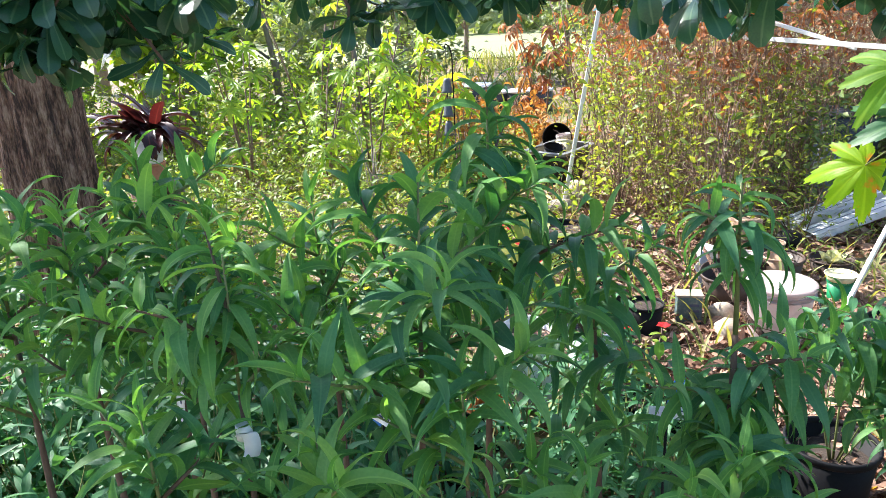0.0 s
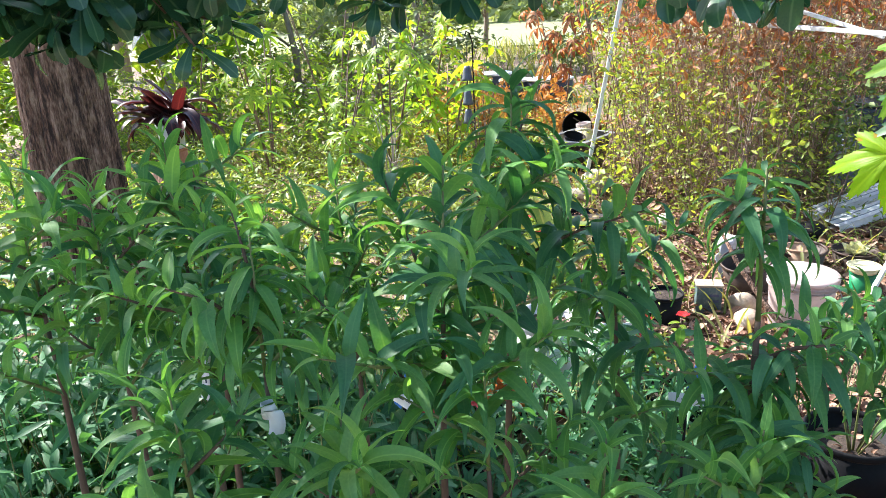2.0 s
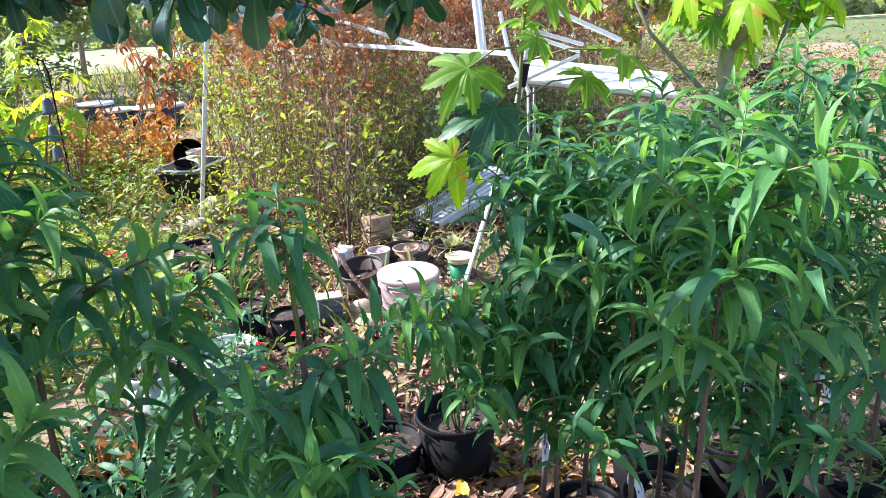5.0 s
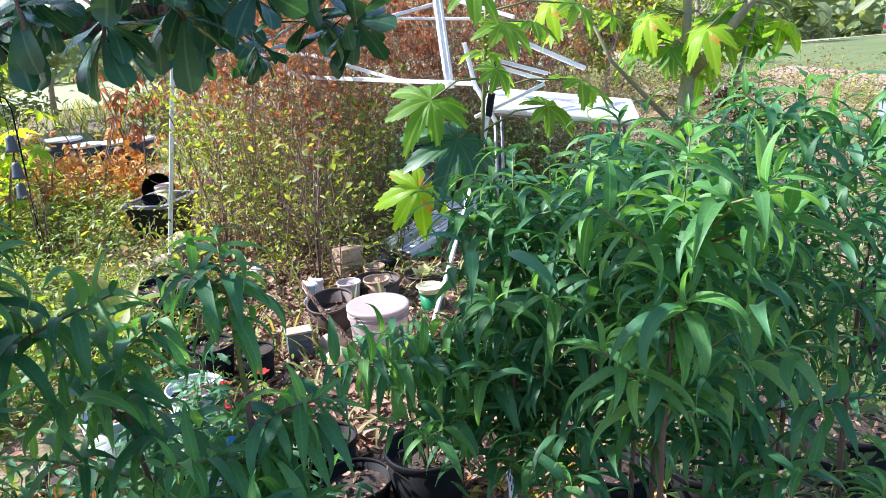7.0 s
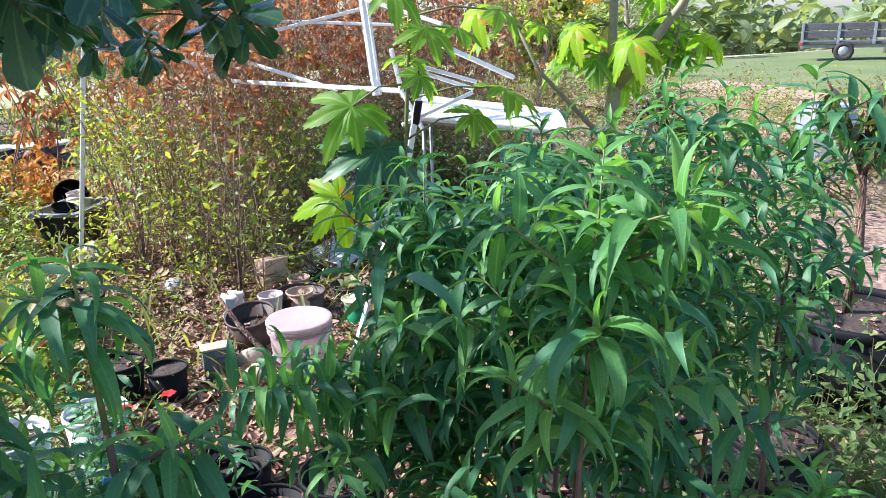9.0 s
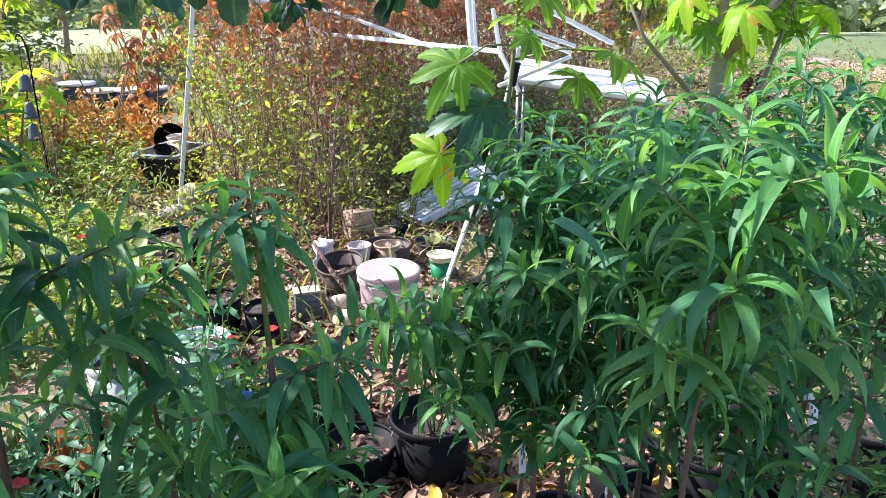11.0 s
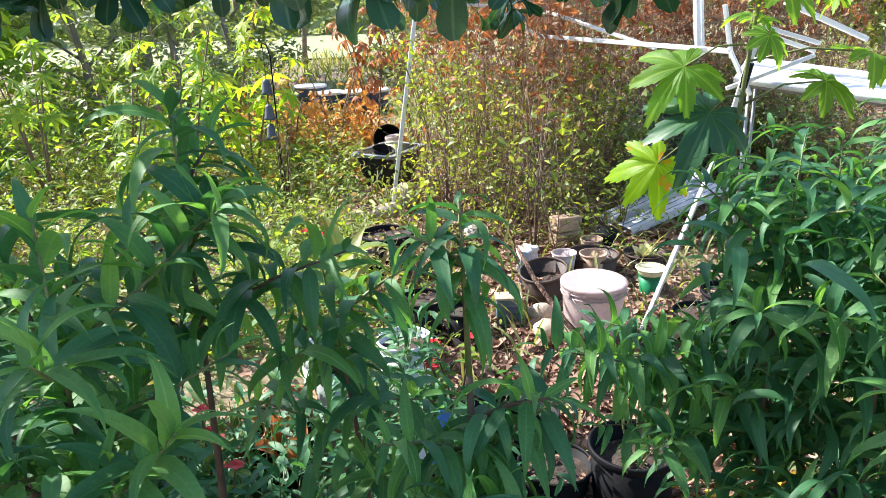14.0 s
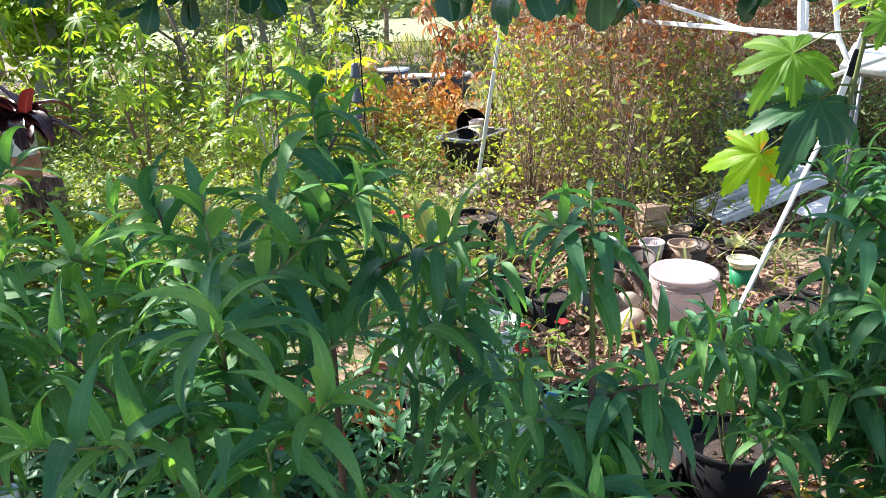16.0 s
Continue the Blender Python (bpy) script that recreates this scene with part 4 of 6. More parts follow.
def tag_strip(x, y, z, lines, rz, label, length=0.13, width=0.024, drop=0.06):
    """A curled paper strip tied to a stem, with bars for handwriting."""
    g = thing("plant_tag", x, y, z, label, "tag", "plant tags", rz)
    v, f, n = [], [], 10
    for i in range(n + 1):
        s = i / n
        yy = length * s * 0.45
        zz = -length * (s ** 1.1) * 0.85 + 0.01 * math.sin(s * 5)
        for sx in (-1, 1):
            v.append((sx * width / 2 + 0.012 * math.sin(s * 2.6), -0.012 - yy * 0.35, zz))
            v.append((sx * width / 2 + 0.012 * math.sin(s * 2.6), -0.0132 - yy * 0.35, zz - 0.0002))
    for i in range(n):
        a = i * 4
        f += [(a, a + 2, a + 6, a + 4), (a + 1, a + 5, a + 7, a + 3), (a, a + 4, a + 5, a + 1), (a + 2, a + 3, a + 7, a + 6)]
    child("strip", mesh_from("strip", v, f, None, [PAPER]), g)
    part("loop", lathe([(0.011, -0.012), (0.0125, -0.012), (0.0125, 0.012), (0.011, 0.012), (0.011, -0.012)], 16), PAPER, g, smooth=True)
    for i in range(lines):
        s = 0.35 + 0.5 * i / max(lines, 1)
        bm = box_bm(0.004, 0.0008, length * 0.12)
        yy = length * s * 0.45
        part("writing_bar", moved(bm, Matrix.Translation((0.012 * math.sin(s * 2.6) + (0.003 if i % 2 else -0.004), -0.0145 - yy * 0.35, -length * (s ** 1.1) * 0.85))), INK, g)
    return g


def sapling(x, y, top, seed, shoots=8, size=0.120, young=0.2, low=0.6, high=0.92, reach=0.22, lean=(0.0, 0.0), droop=0.0, base=0.16, label="potted peach sapling with long arching green leaves", inner=14, thick=0.010, gap=0.0120, crown=0.3, dark=0.35, branches=()):
    """A young peach tree: a stem, rising side shoots, and long leaves in a spiral that arch out and hang at their tips."""
    r = random.Random(seed)
    g = thing("peach_sapling", x, y, base, label, "sapling", "potted saplings")
    h = top - base
    ax = [Vector((lean[0] * s + 0.010 * math.sin(4 * s + seed), lean[1] * s + 0.010 * math.cos(5 * s + seed), h * s)) for s in (0, 0.2, 0.4, 0.6, 0.8, 1.0)]

    def stem_at(s):
        q = min(4, int(s * 5))
        return ax[q].lerp(ax[q + 1], s * 5 - q)

    tube_part("stem", ax[:5], [thick, thick * 0.9, thick * 0.75, thick * 0.55, thick * 0.34], STEM, g, 8)
    tube_part("leader", ax[4:], [thick * 0.33, thick * 0.14], TWIG, g, 6, "slender green leading shoot")

    def dress(at, way, length, hang):
        """Leaves along a shoot: at(q) and way(q) for q from 0 at its foot to 1 at its tip."""
        n = max(5, int(length / gap))
        turn = r.uniform(0, 6.28)
        for j in range(n):
            q = (j + 0.5) / n
            rest = (1 - q) * length
            fwd = way(q)
            side = fwd.cross(Vector((0.2, 0.3, 1))).normalized()
            up = side.cross(fwd).normalized()
            turn += 2.4 + r.uniform(-0.3, 0.3)
            out = side * math.cos(turn) + up * math.sin(turn)
            # upright at the tip, level below, hanging lowest down
            depart = min(1.5, 0.5 + 0.8 * hang + rest * 11.0) + r.uniform(-0.25, 0.3)
            d = fwd * math.cos(depart) + out * math.sin(depart)
            d.z = max(-0.85, (d.z if d.z > 0 else 0.3 * d.z) - hang * 1.5 * min(1.0, 0.12 + rest * 13))
            grown = min(1.0, 0.42 + rest * 13) * r.uniform(0.75, 1.15)
            if rest < 0.05 and r.random() < young * 2.0 or r.random() < young * 0.35:
                meshes = PEACH_YOUNGS
            else:
                meshes = PEACH_DARKS if r.random() < dark else PEACH_LEAVES
            if rest < 0.03:
                meshes = meshes[:6]
            elif hang > 0.35:
                meshes = meshes[4:]
            place_leaf(meshes, g, at(q), d, r.uniform(-0.45, 0.45), size * grown, r)

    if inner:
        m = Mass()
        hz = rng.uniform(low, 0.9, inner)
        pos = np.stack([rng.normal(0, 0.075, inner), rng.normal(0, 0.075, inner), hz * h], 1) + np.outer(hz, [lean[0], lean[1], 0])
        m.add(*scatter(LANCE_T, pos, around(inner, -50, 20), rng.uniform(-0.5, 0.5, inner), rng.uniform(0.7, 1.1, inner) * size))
        # all inner leaves get the shade-coloured material
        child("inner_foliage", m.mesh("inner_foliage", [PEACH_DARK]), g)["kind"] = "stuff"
    c0 = 1 - min(0.95, crown / h)
    dress(lambda q: stem_at(c0 + (1 - c0) * q), lambda q: Vector((0.02, 0.02, 1)).normalized(), crown, droop)
    for i in range(shoots + len(branches)):
        s = low + (high - low) * (i + r.random() * 0.6) / max(1, shoots)
        a = i * 2.4 + r.uniform(-0.4, 0.4) + seed
        l = reach * (1.25 - 0.6 * s) * r.uniform(0.75, 1.25) * 1.2
        e = r.uniform(0.35, 0.85)
        if i >= shoots:
            s, a, e, l = branches[i - shoots]
            a = math.radians(a)
        b = stem_at(s)
        d = Vector((math.cos(a) * math.cos(e), math.sin(a) * math.cos(e), math.sin(e)))
        p1 = b + d * l * 0.55
        d2 = (d + Vector((0, 0, 0.15 - droop * 0.7))).normalized()
        p2 = p1 + d2 * l * 0.45
        tube_part("shoot", [b, p1, p2], [thick * 0.36, thick * 0.27, thick * 0.12], TWIG if r.random() < 0.7 else STEM, g, 5)
        dress(lambda q: b.lerp(p1, q / 0.55) if q < 0.55 else p1.lerp(p2, (q - 0.55) / 0.45), lambda q: d if q < 0.55 else d2, l, droop)
    return g


SAPLINGS = [
    # x, y, top, seed, options
    (-0.58, 1.25, 1.275, 1, dict(shoots=7, reach=0.22, low=0.62, young=0.35)),
    (-0.49, 1.38, 1.345, 11, dict(shoots=7, reach=0.22, low=0.66, young=0.3)),
    (-0.75, 1.28, 1.29, 10, dict(shoots=7, reach=0.24, low=0.58, young=0.3)),
    (-0.195, 0.96, 1.27, 2, dict(shoots=0, inner=0, droop=0.7, crown=0.15, gap=0.0085, young=0.35, dark=0.2, branches=[(0.90, 120, 1.0, 0.16), (0.86, 205, 0.8, 0.17), (0.80, 40, 0.7, 0.14)], label="potted peach sapling with a hanging whorl of leaves")),
    (-0.33, 1.12, 1.27, 28, dict(shoots=6, reach=0.22, low=0.68, young=0.35)),
    (0.055, 1.05, 1.36, 3, dict(lean=(0.02, -0.07), inner=10, shoots=8, reach=0.25, low=0.64, high=0.88, crown=0.36, young=0.3, gap=0.0112)),
    (0.175, 1.24, 1.44, 4, dict(inner=6, shoots=5, reach=0.21, droop=0.42, young=0.12, dark=0.5, low=0.70, crown=0.22, size=0.138, gap=0.009, label="tall potted peach sapling with dark drooping leaves")),
    (0.45, 1.46, 1.17, 5, dict(lean=(-0.09, -0.15), inner=8, shoots=7, reach=0.20, droop=0.40, young=0.12, dark=0.5, low=0.50, crown=0.2, size=0.132, gap=0.0112, label="thin potted peach sapling with dark hanging leaves")),
    (0.535, 1.02, 1.325, 6, dict(lean=(0.01, 0.02), inner=0, shoots=0, droop=0.6, young=0.1, dark=0.5, crown=0.15, gap=0.0060, thick=0.013, size=0.118,
                                branches=[(0.68, 15, 0.55, 0.17), (0.62, -70, 0.5, 0.14), (0.70, 190, 0.45, 0.14), (0.60, 100, 0.5, 0.13), (0.74, 330, 0.6, 0.12), (0.93, 180, 0.7, 0.08), (0.64, 250, 0.5, 0.15), (0.56, 300, 0.4, 0.15), (0.54, 160, 0.4, 0.15), (0.66, 60, 0.5, 0.15)], label="potted peach sapling with a stout stem and drooping crown")),
    (-0.13, 1.28, 1.27, 31, dict(shoots=8, reach=0.24, low=0.62, young=0.3, dark=0.25)),
    (0.14, 0.90, 1.11, 7, dict(shoots=2, reach=0.14, young=1.0, low=0.72, inner=0, crown=0.11, droop=0.25, dark=0.0, label="young peach sapling with bright fresh leaves")),
    (0.28, 0.84, 1.02, 29, dict(shoots=4, reach=0.16, young=0.7, low=0.66, inner=0, crown=0.14, dark=0.1, label="young peach sapling with bright fresh leaves")),
    (-0.06, 0.84, 1.05, 8, dict(shoots=5, reach=0.18, young=0.35, low=0.64, inner=0, crown=0.15, dark=0.2, label="young peach sapling with broad green leaves")),
    (0.50, 0.86, 1.01, 9, dict(shoots=4, inner=0, reach=0.15, young=0.5, low=0.66, crown=0.12, dark=0.2, label="low young peach sapling with fresh leaves")),
    (-0.30, 0.86, 1.10, 12, dict(shoots=5, reach=0.18, young=0.3, low=0.64, inner=0, crown=0.16)),
    (1.20, 1.39, 1.31, 13, dict(size=0.126, gap=0.0095, thick=0.008, dark=0.6, inner=90, shoots=8, reach=0.15, droop=0.4, young=0.1, low=0.40, branches=[(0.52, 166, 0.32, 0.46), (0.56, 186, 0.38, 0.42), (0.50, 148, 0.28, 0.36), (0.48, 208, 0.28, 0.36), (0.58, 172, 0.42, 0.36), (0.46, 178, 0.2, 0.34)])),
    (1.15, 1.25, 1.33, 15, dict(size=0.118, gap=0.0118, thick=0.008, dark=0.6, inner=110, shoots=10, reach=0.19, droop=0.3, young=0.15, low=0.38)),
    (1.25, 1.12, 1.35, 14, dict(size=0.118, gap=0.0118, thick=0.008, dark=0.6, inner=150, shoots=11, reach=0.25, droop=0.35, young=0.12, low=0.37)),
    # more young and fewer dark leaves: sun on this top given by colour
    (1.16, 0.82, 1.41, 16, dict(size=0.135, inner=40, shoots=8, reach=0.20, droop=0.25, young=0.35, low=0.64, thick=0.008, dark=0.1, branches=[(0.66, -20, 0.35, 0.22), (0.62, 30, 0.3, 0.18), (0.90, -80, 0.45, 0.16), (0.86, -50, 0.4, 0.18)], label="peach sapling with pale sunlit top leaves")),
    (1.46, 0.98, 1.38, 17, dict(size=0.118, gap=0.0118, thick=0.008, dark=0.6, inner=110, shoots=10, reach=0.22, droop=0.3, young=0.2, low=0.32)),
    (1.58, 1.36, 1.38, 18, dict(size=0.118, gap=0.0118, thick=0.008, dark=0.6, inner=110, shoots=8, reach=0.25, droop=0.3, young=0.15, low=0.5)),
    (1.80, 1.10, 1.43, 19, dict(size=0.118, gap=0.0118, thick=0.008, dark=0.6, inner=110, shoots=10, reach=0.25, droop=0.3, young=0.2, low=0.38)),
    (2.02, 1.40, 1.45, 20, dict(size=0.118, gap=0.0118, thick=0.008, dark=0.6, inner=110, shoots=9, reach=0.25, droop=0.3, young=0.15, low=0.42)),
    (1.36, 1.42, 1.28, 25, dict(size=0.118, gap=0.0118, thick=0.008, dark=0.6, inner=150, shoots=10, reach=0.26, droop=0.4, young=0.12, low=0.38)),
    (2.14, 1.14, 1.45, 23, dict(size=0.118, gap=0.0118, thick=0.008, dark=0.6, inner=100, shoots=9, reach=0.24, droop=0.3, young=0.2, low=0.38)),
    (1.50, 1.20, 1.35, 24, dict(size=0.118, gap=0.0118, thick=0.008, dark=0.6, inner=130, shoots=9, reach=0.25, droop=0.35, young=0.15, low=0.36)),
    (1.74, 1.62, 1.32, 27, dict(size=0.118, gap=0.0118, thick=0.008, dark=0.6, inner=120, shoots=7, reach=0.25, droop=0.3, young=0.2, low=0.5)),
    (1.62, 0.72, 0.78, 30, dict(size=0.12, inner=0, shoots=3, reach=0.14, droop=0.1, young=0.5, low=0.6, crown=0.12, dark=0.0, label="low young peach sapling with fresh leaves")),
]
for x, y, top, seed, opt in SAPLINGS:
    pot(x, y, ground_z(x, y), 0.11, 0.215, fill=0.78)
    sapling(x, y, top, seed, **opt)

for x, y, z, n, rz, ln, lab in ((-0.197, 0.945, 1.00, 0, 10, 0.03, "short white paper tie round a sapling stem"), (-0.395, 1.21, 0.955, 2, -35, 0.085, "torn white paper strip hanging among leaves"),
                            (1.165, 1.37, 0.58, 5, 15, 0.13, "long white paper tag with handwriting on a sapling stem"), (1.80, 1.09, 0.66, 4, -15, 0.085, "white paper tag with handwriting tied to a stem"),
                            (1.52, 1.10, 0.735, 1, 20, 0.05, "small white paper tie on a sapling stem"), (1.42, 1.30, 0.36, 1, 0, 0.11, "blank white paper strip on a sapling stem")):
    tag_strip(x, y, z, n, rz, lab, ln)


def card_label(x, y, z, rz):
    """A white plastic label lying against a blue strip, with writing."""
    g = thing("plant_label", x, y, z, "white plastic plant label clipped with a bright blue strip", "tag", "plant tags", rz)
    part("card", moved(box_bm(0.085, 0.002, 0.024, 0.0006, 1), pose(0, 0, 0, -25, 8, 0)), PAPER, g)
    part("blue_strip", moved(box_bm(0.022, 0.003, 0.10, 0.0008, 1), pose(0.010, 0.008, 0.025, -10, 20, 0)), BLUE, g, "bright blue plastic strip")
    for i in range(4):
        part("writing_bar", moved(box_bm(0.012, 0.0006, 0.003), pose(-0.028 + 0.018 * i, -0.0016 - 0.001 * 0, 0.002, -25, 8, 0)), INK, g)
    tube_part("stake", [(0.0, 0.012, -0.62), (0.0, 0.012, 0.02)], [0.003, 0.003], BLACK_PLASTIC, g, 6)


card_label(0.532, 1.293, 0.792, 5)
card_label(-0.05, 1.30, 0.80, -40)

# ---- pots and buckets along the path ----


def bucket(x, y, z, r, h, rz):
    g = thing("plastic_bucket", x, y, z, "dirty white plastic bucket with a lid and wire handle", "bucket", "", rz)
    part("body", lathe([(0, 0.006), (r * 0.84, 0.0), (r * 0.86, 0.012), (r * 0.965, h * 0.80)], 48), BUCKET, g, smooth=True)
    for k, zz in enumerate((0.80, 0.865)):
        part("rib", lathe([(r * 0.95, h * zz), (r * 1.02, h * zz), (r * 1.03, h * (zz + 0.012)), (r * 1.02, h * (zz + 0.022)), (r * 0.96, h * (zz + 0.022)), (r * 0.95, h * zz)], 48), BUCKET, g, smooth=True)
    part("collar", lathe([(r * 0.955, h * 0.80), (r * 0.985, h * 0.81), (r * 0.995, h * 0.955), (r * 0.965, h * 0.955), (r * 0.955, h * 0.80)], 48), BUCKET, g, smooth=True)
    part("lid", lathe([(0, h * 0.978), (r * 0.86, h * 0.978), (r * 0.90, h * 0.986), (r * 1.02, h * 0.99), (r * 1.045, h * 0.975), (r * 1.045, h * 0.93), (r * 1.02, h * 0.93)], 48), BUCKET, g, "stained white bucket lid", smooth=True)
    pts = [(r * 1.02 * math.cos(a), -r * 0.10 - 0.06 * math.sin(a), h * 0.86 - math.sin(a) * h * 0.52) for a in np.linspace(0, math.pi, 14)]
    tube_part("handle", [(p[0], p[1] - r * 0.92 * math.sin(a), p[2]) for p, a in zip(pts, np.linspace(0, math.pi, 14))], [0.0025] * 14, STEEL, g, 6)
    for s in (-1, 1):
        part("handle_ear", moved(lathe([(0, 0), (0.018, 0), (0.018, 0.012), (0, 0.014)], 16), pose(s * r * 0.99, 0, h * 0.86, 0, 90 * s, 0)), BUCKET, g)


bucket(1.57, 3.18, 0.0, 0.148, 0.287, 20)
pot(1.25, 2.0, 0.0, 0.138, 0.235, fill=0.7, label="black nursery pot with twiggy seedlings beside the path")
pot(0.72, 4.29, 0.0, 0.155, 0.24, label="black nursery pot with dry leaves on its soil")
pot(1.49, 3.62, 0.01, 0.125, 0.19, BROWN_CLAY, "brown plastic pot tilted among the clutter", "flower_pot", "", 0.55, tilt=(8, -10, 0))
pot(1.83, 3.86, 0.0, 0.145, 0.16, BROWN_CLAY, "wide shallow brown pot behind the bucket", "flower_pot", "", 0.6)
pot(1.96, 4.22, 0.0, 0.068, 0.115, BRICKMAT, "small beige clay pot on the ground", "flower_pot", "", 0.7)
pot(1.64, 3.80, 0.10, 0.068, 0.10, WHITE_PLASTIC, "small white tub standing in a brown pot", "small_tub", "", 0.0)
pot(1.80, 3.78, 0.08, 0.075, 0.11, BRICKMAT, "small beige tub behind the bucket", "small_tub", "", 0.5)
pot(2.04, 3.56, 0.0, 0.068, 0.13, GREEN_PLASTIC, "green plastic cup under a cream bowl", "cup", "", 0.0)
pot(2.03, 3.55, 0.132, 0.078, 0.035, CREAM, "cream plastic bowl resting on a green cup", "bowl", "", 0.0)
pot(2.17, 3.93, 0.0, 0.12, 0.11, BROWN_CLAY, "shallow clay bowl holding a cream cabbage-like plant", "flower_pot", "", 0.6)
pot(1.96, 2.75, 0.0, 0.07, 0.11, label="small black nursery pot")
pot(2.12, 2.82, 0.0, 0.08, 0.12, label="small black nursery pot")
pot(2.02, 3.02, 0.0, 0.12, 0.15, label="wide black nursery pot behind smaller ones")
pot(2.26, 3.16, 0.0, 0.14, 0.17, label="wide black nursery pot in shade")
pot(0.18, 2.56, 0.0, 0.11, 0.20, TERRACOTTA, "terracotta pot between the weeds", "flower_pot", "")
pot(0.02, 2.44, 0.0, 0.09, 0.16, TERRACOTTA, "small terracotta pot between the weeds", "flower_pot", "")
pot(0.36, 2.70, 0.0, 0.13, 0.32, VINYL, "tall dirty white planter bucket with dry stems", "planter_bucket", "planter buckets")
pot(0.64, 2.80, 0.0, 0.11, 0.28, VINYL, "tall dirty white planter bucket with dry stems", "planter_bucket", "planter buckets")
pot(1.98, 1.48, 0.0, 0.13, 0.22, label="black nursery pot with bark chips on its soil")
pot(2.15, 1.24, 0.0, 0.13, 0.22, label="black nursery pot with pinkish dry soil")
pot(2.36, 1.72, 0.0, 0.15, 0.26)
pot(2.53, 1.37, 0.0, 0.15, 0.24, label="large black nursery pot with soil and chips")
pot(3.42, 1.62, 0.0, 0.30, 0.40, label="large black tub pot holding a small tree")
pot(0.78, 2.42, 0.0, 0.09, 0.14)
pot(0.80, 3.42, 0.0, 0.11, 0.18)
pot(0.98, 3.30, 0.0, 0.09, 0.15)
pot(0.02, 1.9, 0.0, 0.09, 0.15)
pot(0.62, 1.55, 0.0, 0.12, 0.2)
pot(0.92, 1.62, 0.0, 0.10, 0.17)


def cabbage(x, y, z):
    g = thing("pale_rosette_plant", x, y, z, "pale cream-green leafy rosette in a shallow bowl", "plant")
    r = random.Random(5)
    me = leaf_meshes("pale_leaf", PALE, [dict(width=0.4, droop=-0.5, fold=0.2, seg=5, shape="oval", wave=0.15)] * 2)
    for i in range(12):
        a, e = i * 2.4, 0.2 + 0.09 * i
        place_leaf(me, g, (0, 0, 0.0), (math.cos(a) * math.cos(e), math.sin(a) * math.cos(e), math.sin(e)), 0, 0.10 - 0.003 * i, r)


PALE = leaf_material("pale_leaf", (0.50, 0.52, 0.26), (0.60, 0.60, 0.32), (0.70, 0.68, 0.42), 0.5, 0.3, glow=(1, 1, 0.8))
cabbage(2.17, 3.93, 0.075)


def brick(x, y, z, rz, ry=0.0):
    bm = box_bm(0.20, 0.10, 0.09, 0.006)
    for q in bm.verts:
        q.co += Vector((1, 1, 1)) * 0.003 * noise.noise(q.co * 25)
    o = part("brick", bm, BRICKMAT)
    o.matrix_basis = pose(x, y, z, 0, ry, rz)
    tagged(o, "pale worn brick lying on the ground", "brick", "loose bricks")


brick(1.88, 4.48, 0.14, 25, 6)
brick(1.88, 4.46, 0.047, 10)


def stone(name, x, y, z, size, mat, label, category, seed, flat=0.8):
    bm = bmesh.new()
    bmesh.ops.create_icosphere(bm, subdivisions=3, radius=1)
    for q in bm.verts:
        n = q.co.copy()
        q.co = n * (1 + 0.16 * noise.noise(n * 1.6 + Vector((seed, 0, 0))) + 0.05 * noise.noise(n * 5 + Vector((0, seed, 0))))
        q.co = Vector((q.co.x * size[0], q.co.y * size[1], q.co.z * size[2]))
    o = part(name, bm, mat, smooth=True)
    o.matrix_basis = pose(x, y, z, 0, 0, seed * 40)
    return tagged(o, label, category)


stone("rock", 0.98, 5.58, 0.09, (0.16, 0.11, 0.12), ROCK, "pale brown rock at the foot of a pole", "rock", 2)
stone("rock", 0.84, 5.42, 0.04, (0.15, 0.08, 0.06), ROCK, "flat pale rock on the ground", "rock", 5)
stone("stone_ball", 2.11, 5.05, 0.055, (0.06, 0.06, 0.065), CONCRETE, "pale round stone ball on the ground", "ball", 1)
stone("rock", 2.13, 4.40, 0.05, (0.09, 0.08, 0.07), BLACK_PLASTIC, "dark rounded stone in the weeds", "rock", 3)
stone("rock", 1.38, 3.36, 0.05, (0.07, 0.05, 0.06), ROCK, "rounded beige stone beside a printed box", "rock", 4)
stone("rock", 1.36, 3.24, 0.03, (0.09, 0.06, 0.04), ROCK, "rounded beige stone beside a printed box", "rock", 6)
stone("rock", 1.33, 4.75, 0.04, (0.07, 0.06, 0.05), CONCRETE, "grey stone on the leaf-strewn path", "rock", 7)


def printed_box():
    g = thing("printed_carton", 1.22, 3.40, 0.0, "small teal and cream printed carton on the path", "carton", "", -8)
    part("box", moved(box_bm(0.12, 0.08, 0.14, 0.004), Matrix.Translation((0, 0, 0.07))), TEAL, g)
    part("top_flap", moved(box_bm(0.13, 0.09, 0.012, 0.003), Matrix.Translation((0, 0, 0.148))), ROCK, g)
    for i in range(3):
        part("printed_bar", moved(box_bm(0.05, 0.002, 0.012), Matrix.Translation((0.02, -0.0415, 0.04 + 0.03 * i))), INK, g)


printed_box()


def slat(x, y, z, a, b, w, t, mat, label, name="wooden_slat"):
    o = part(name, bar_mesh(Vector(a) - Vector((x, y, z)), Vector(b) - Vector((x, y, z)), w, t), mat)
    o.matrix_basis = pose(x, y, z)
    tagged(o, label, "slat")


slat(1.40, 3.77, 0, (1.40, 3.77, -0.02), (1.42, 3.80, 0.22), 0.045, 0.01, GREYBLUE, "pale blue plastic stake standing in the path", "plastic_stake")


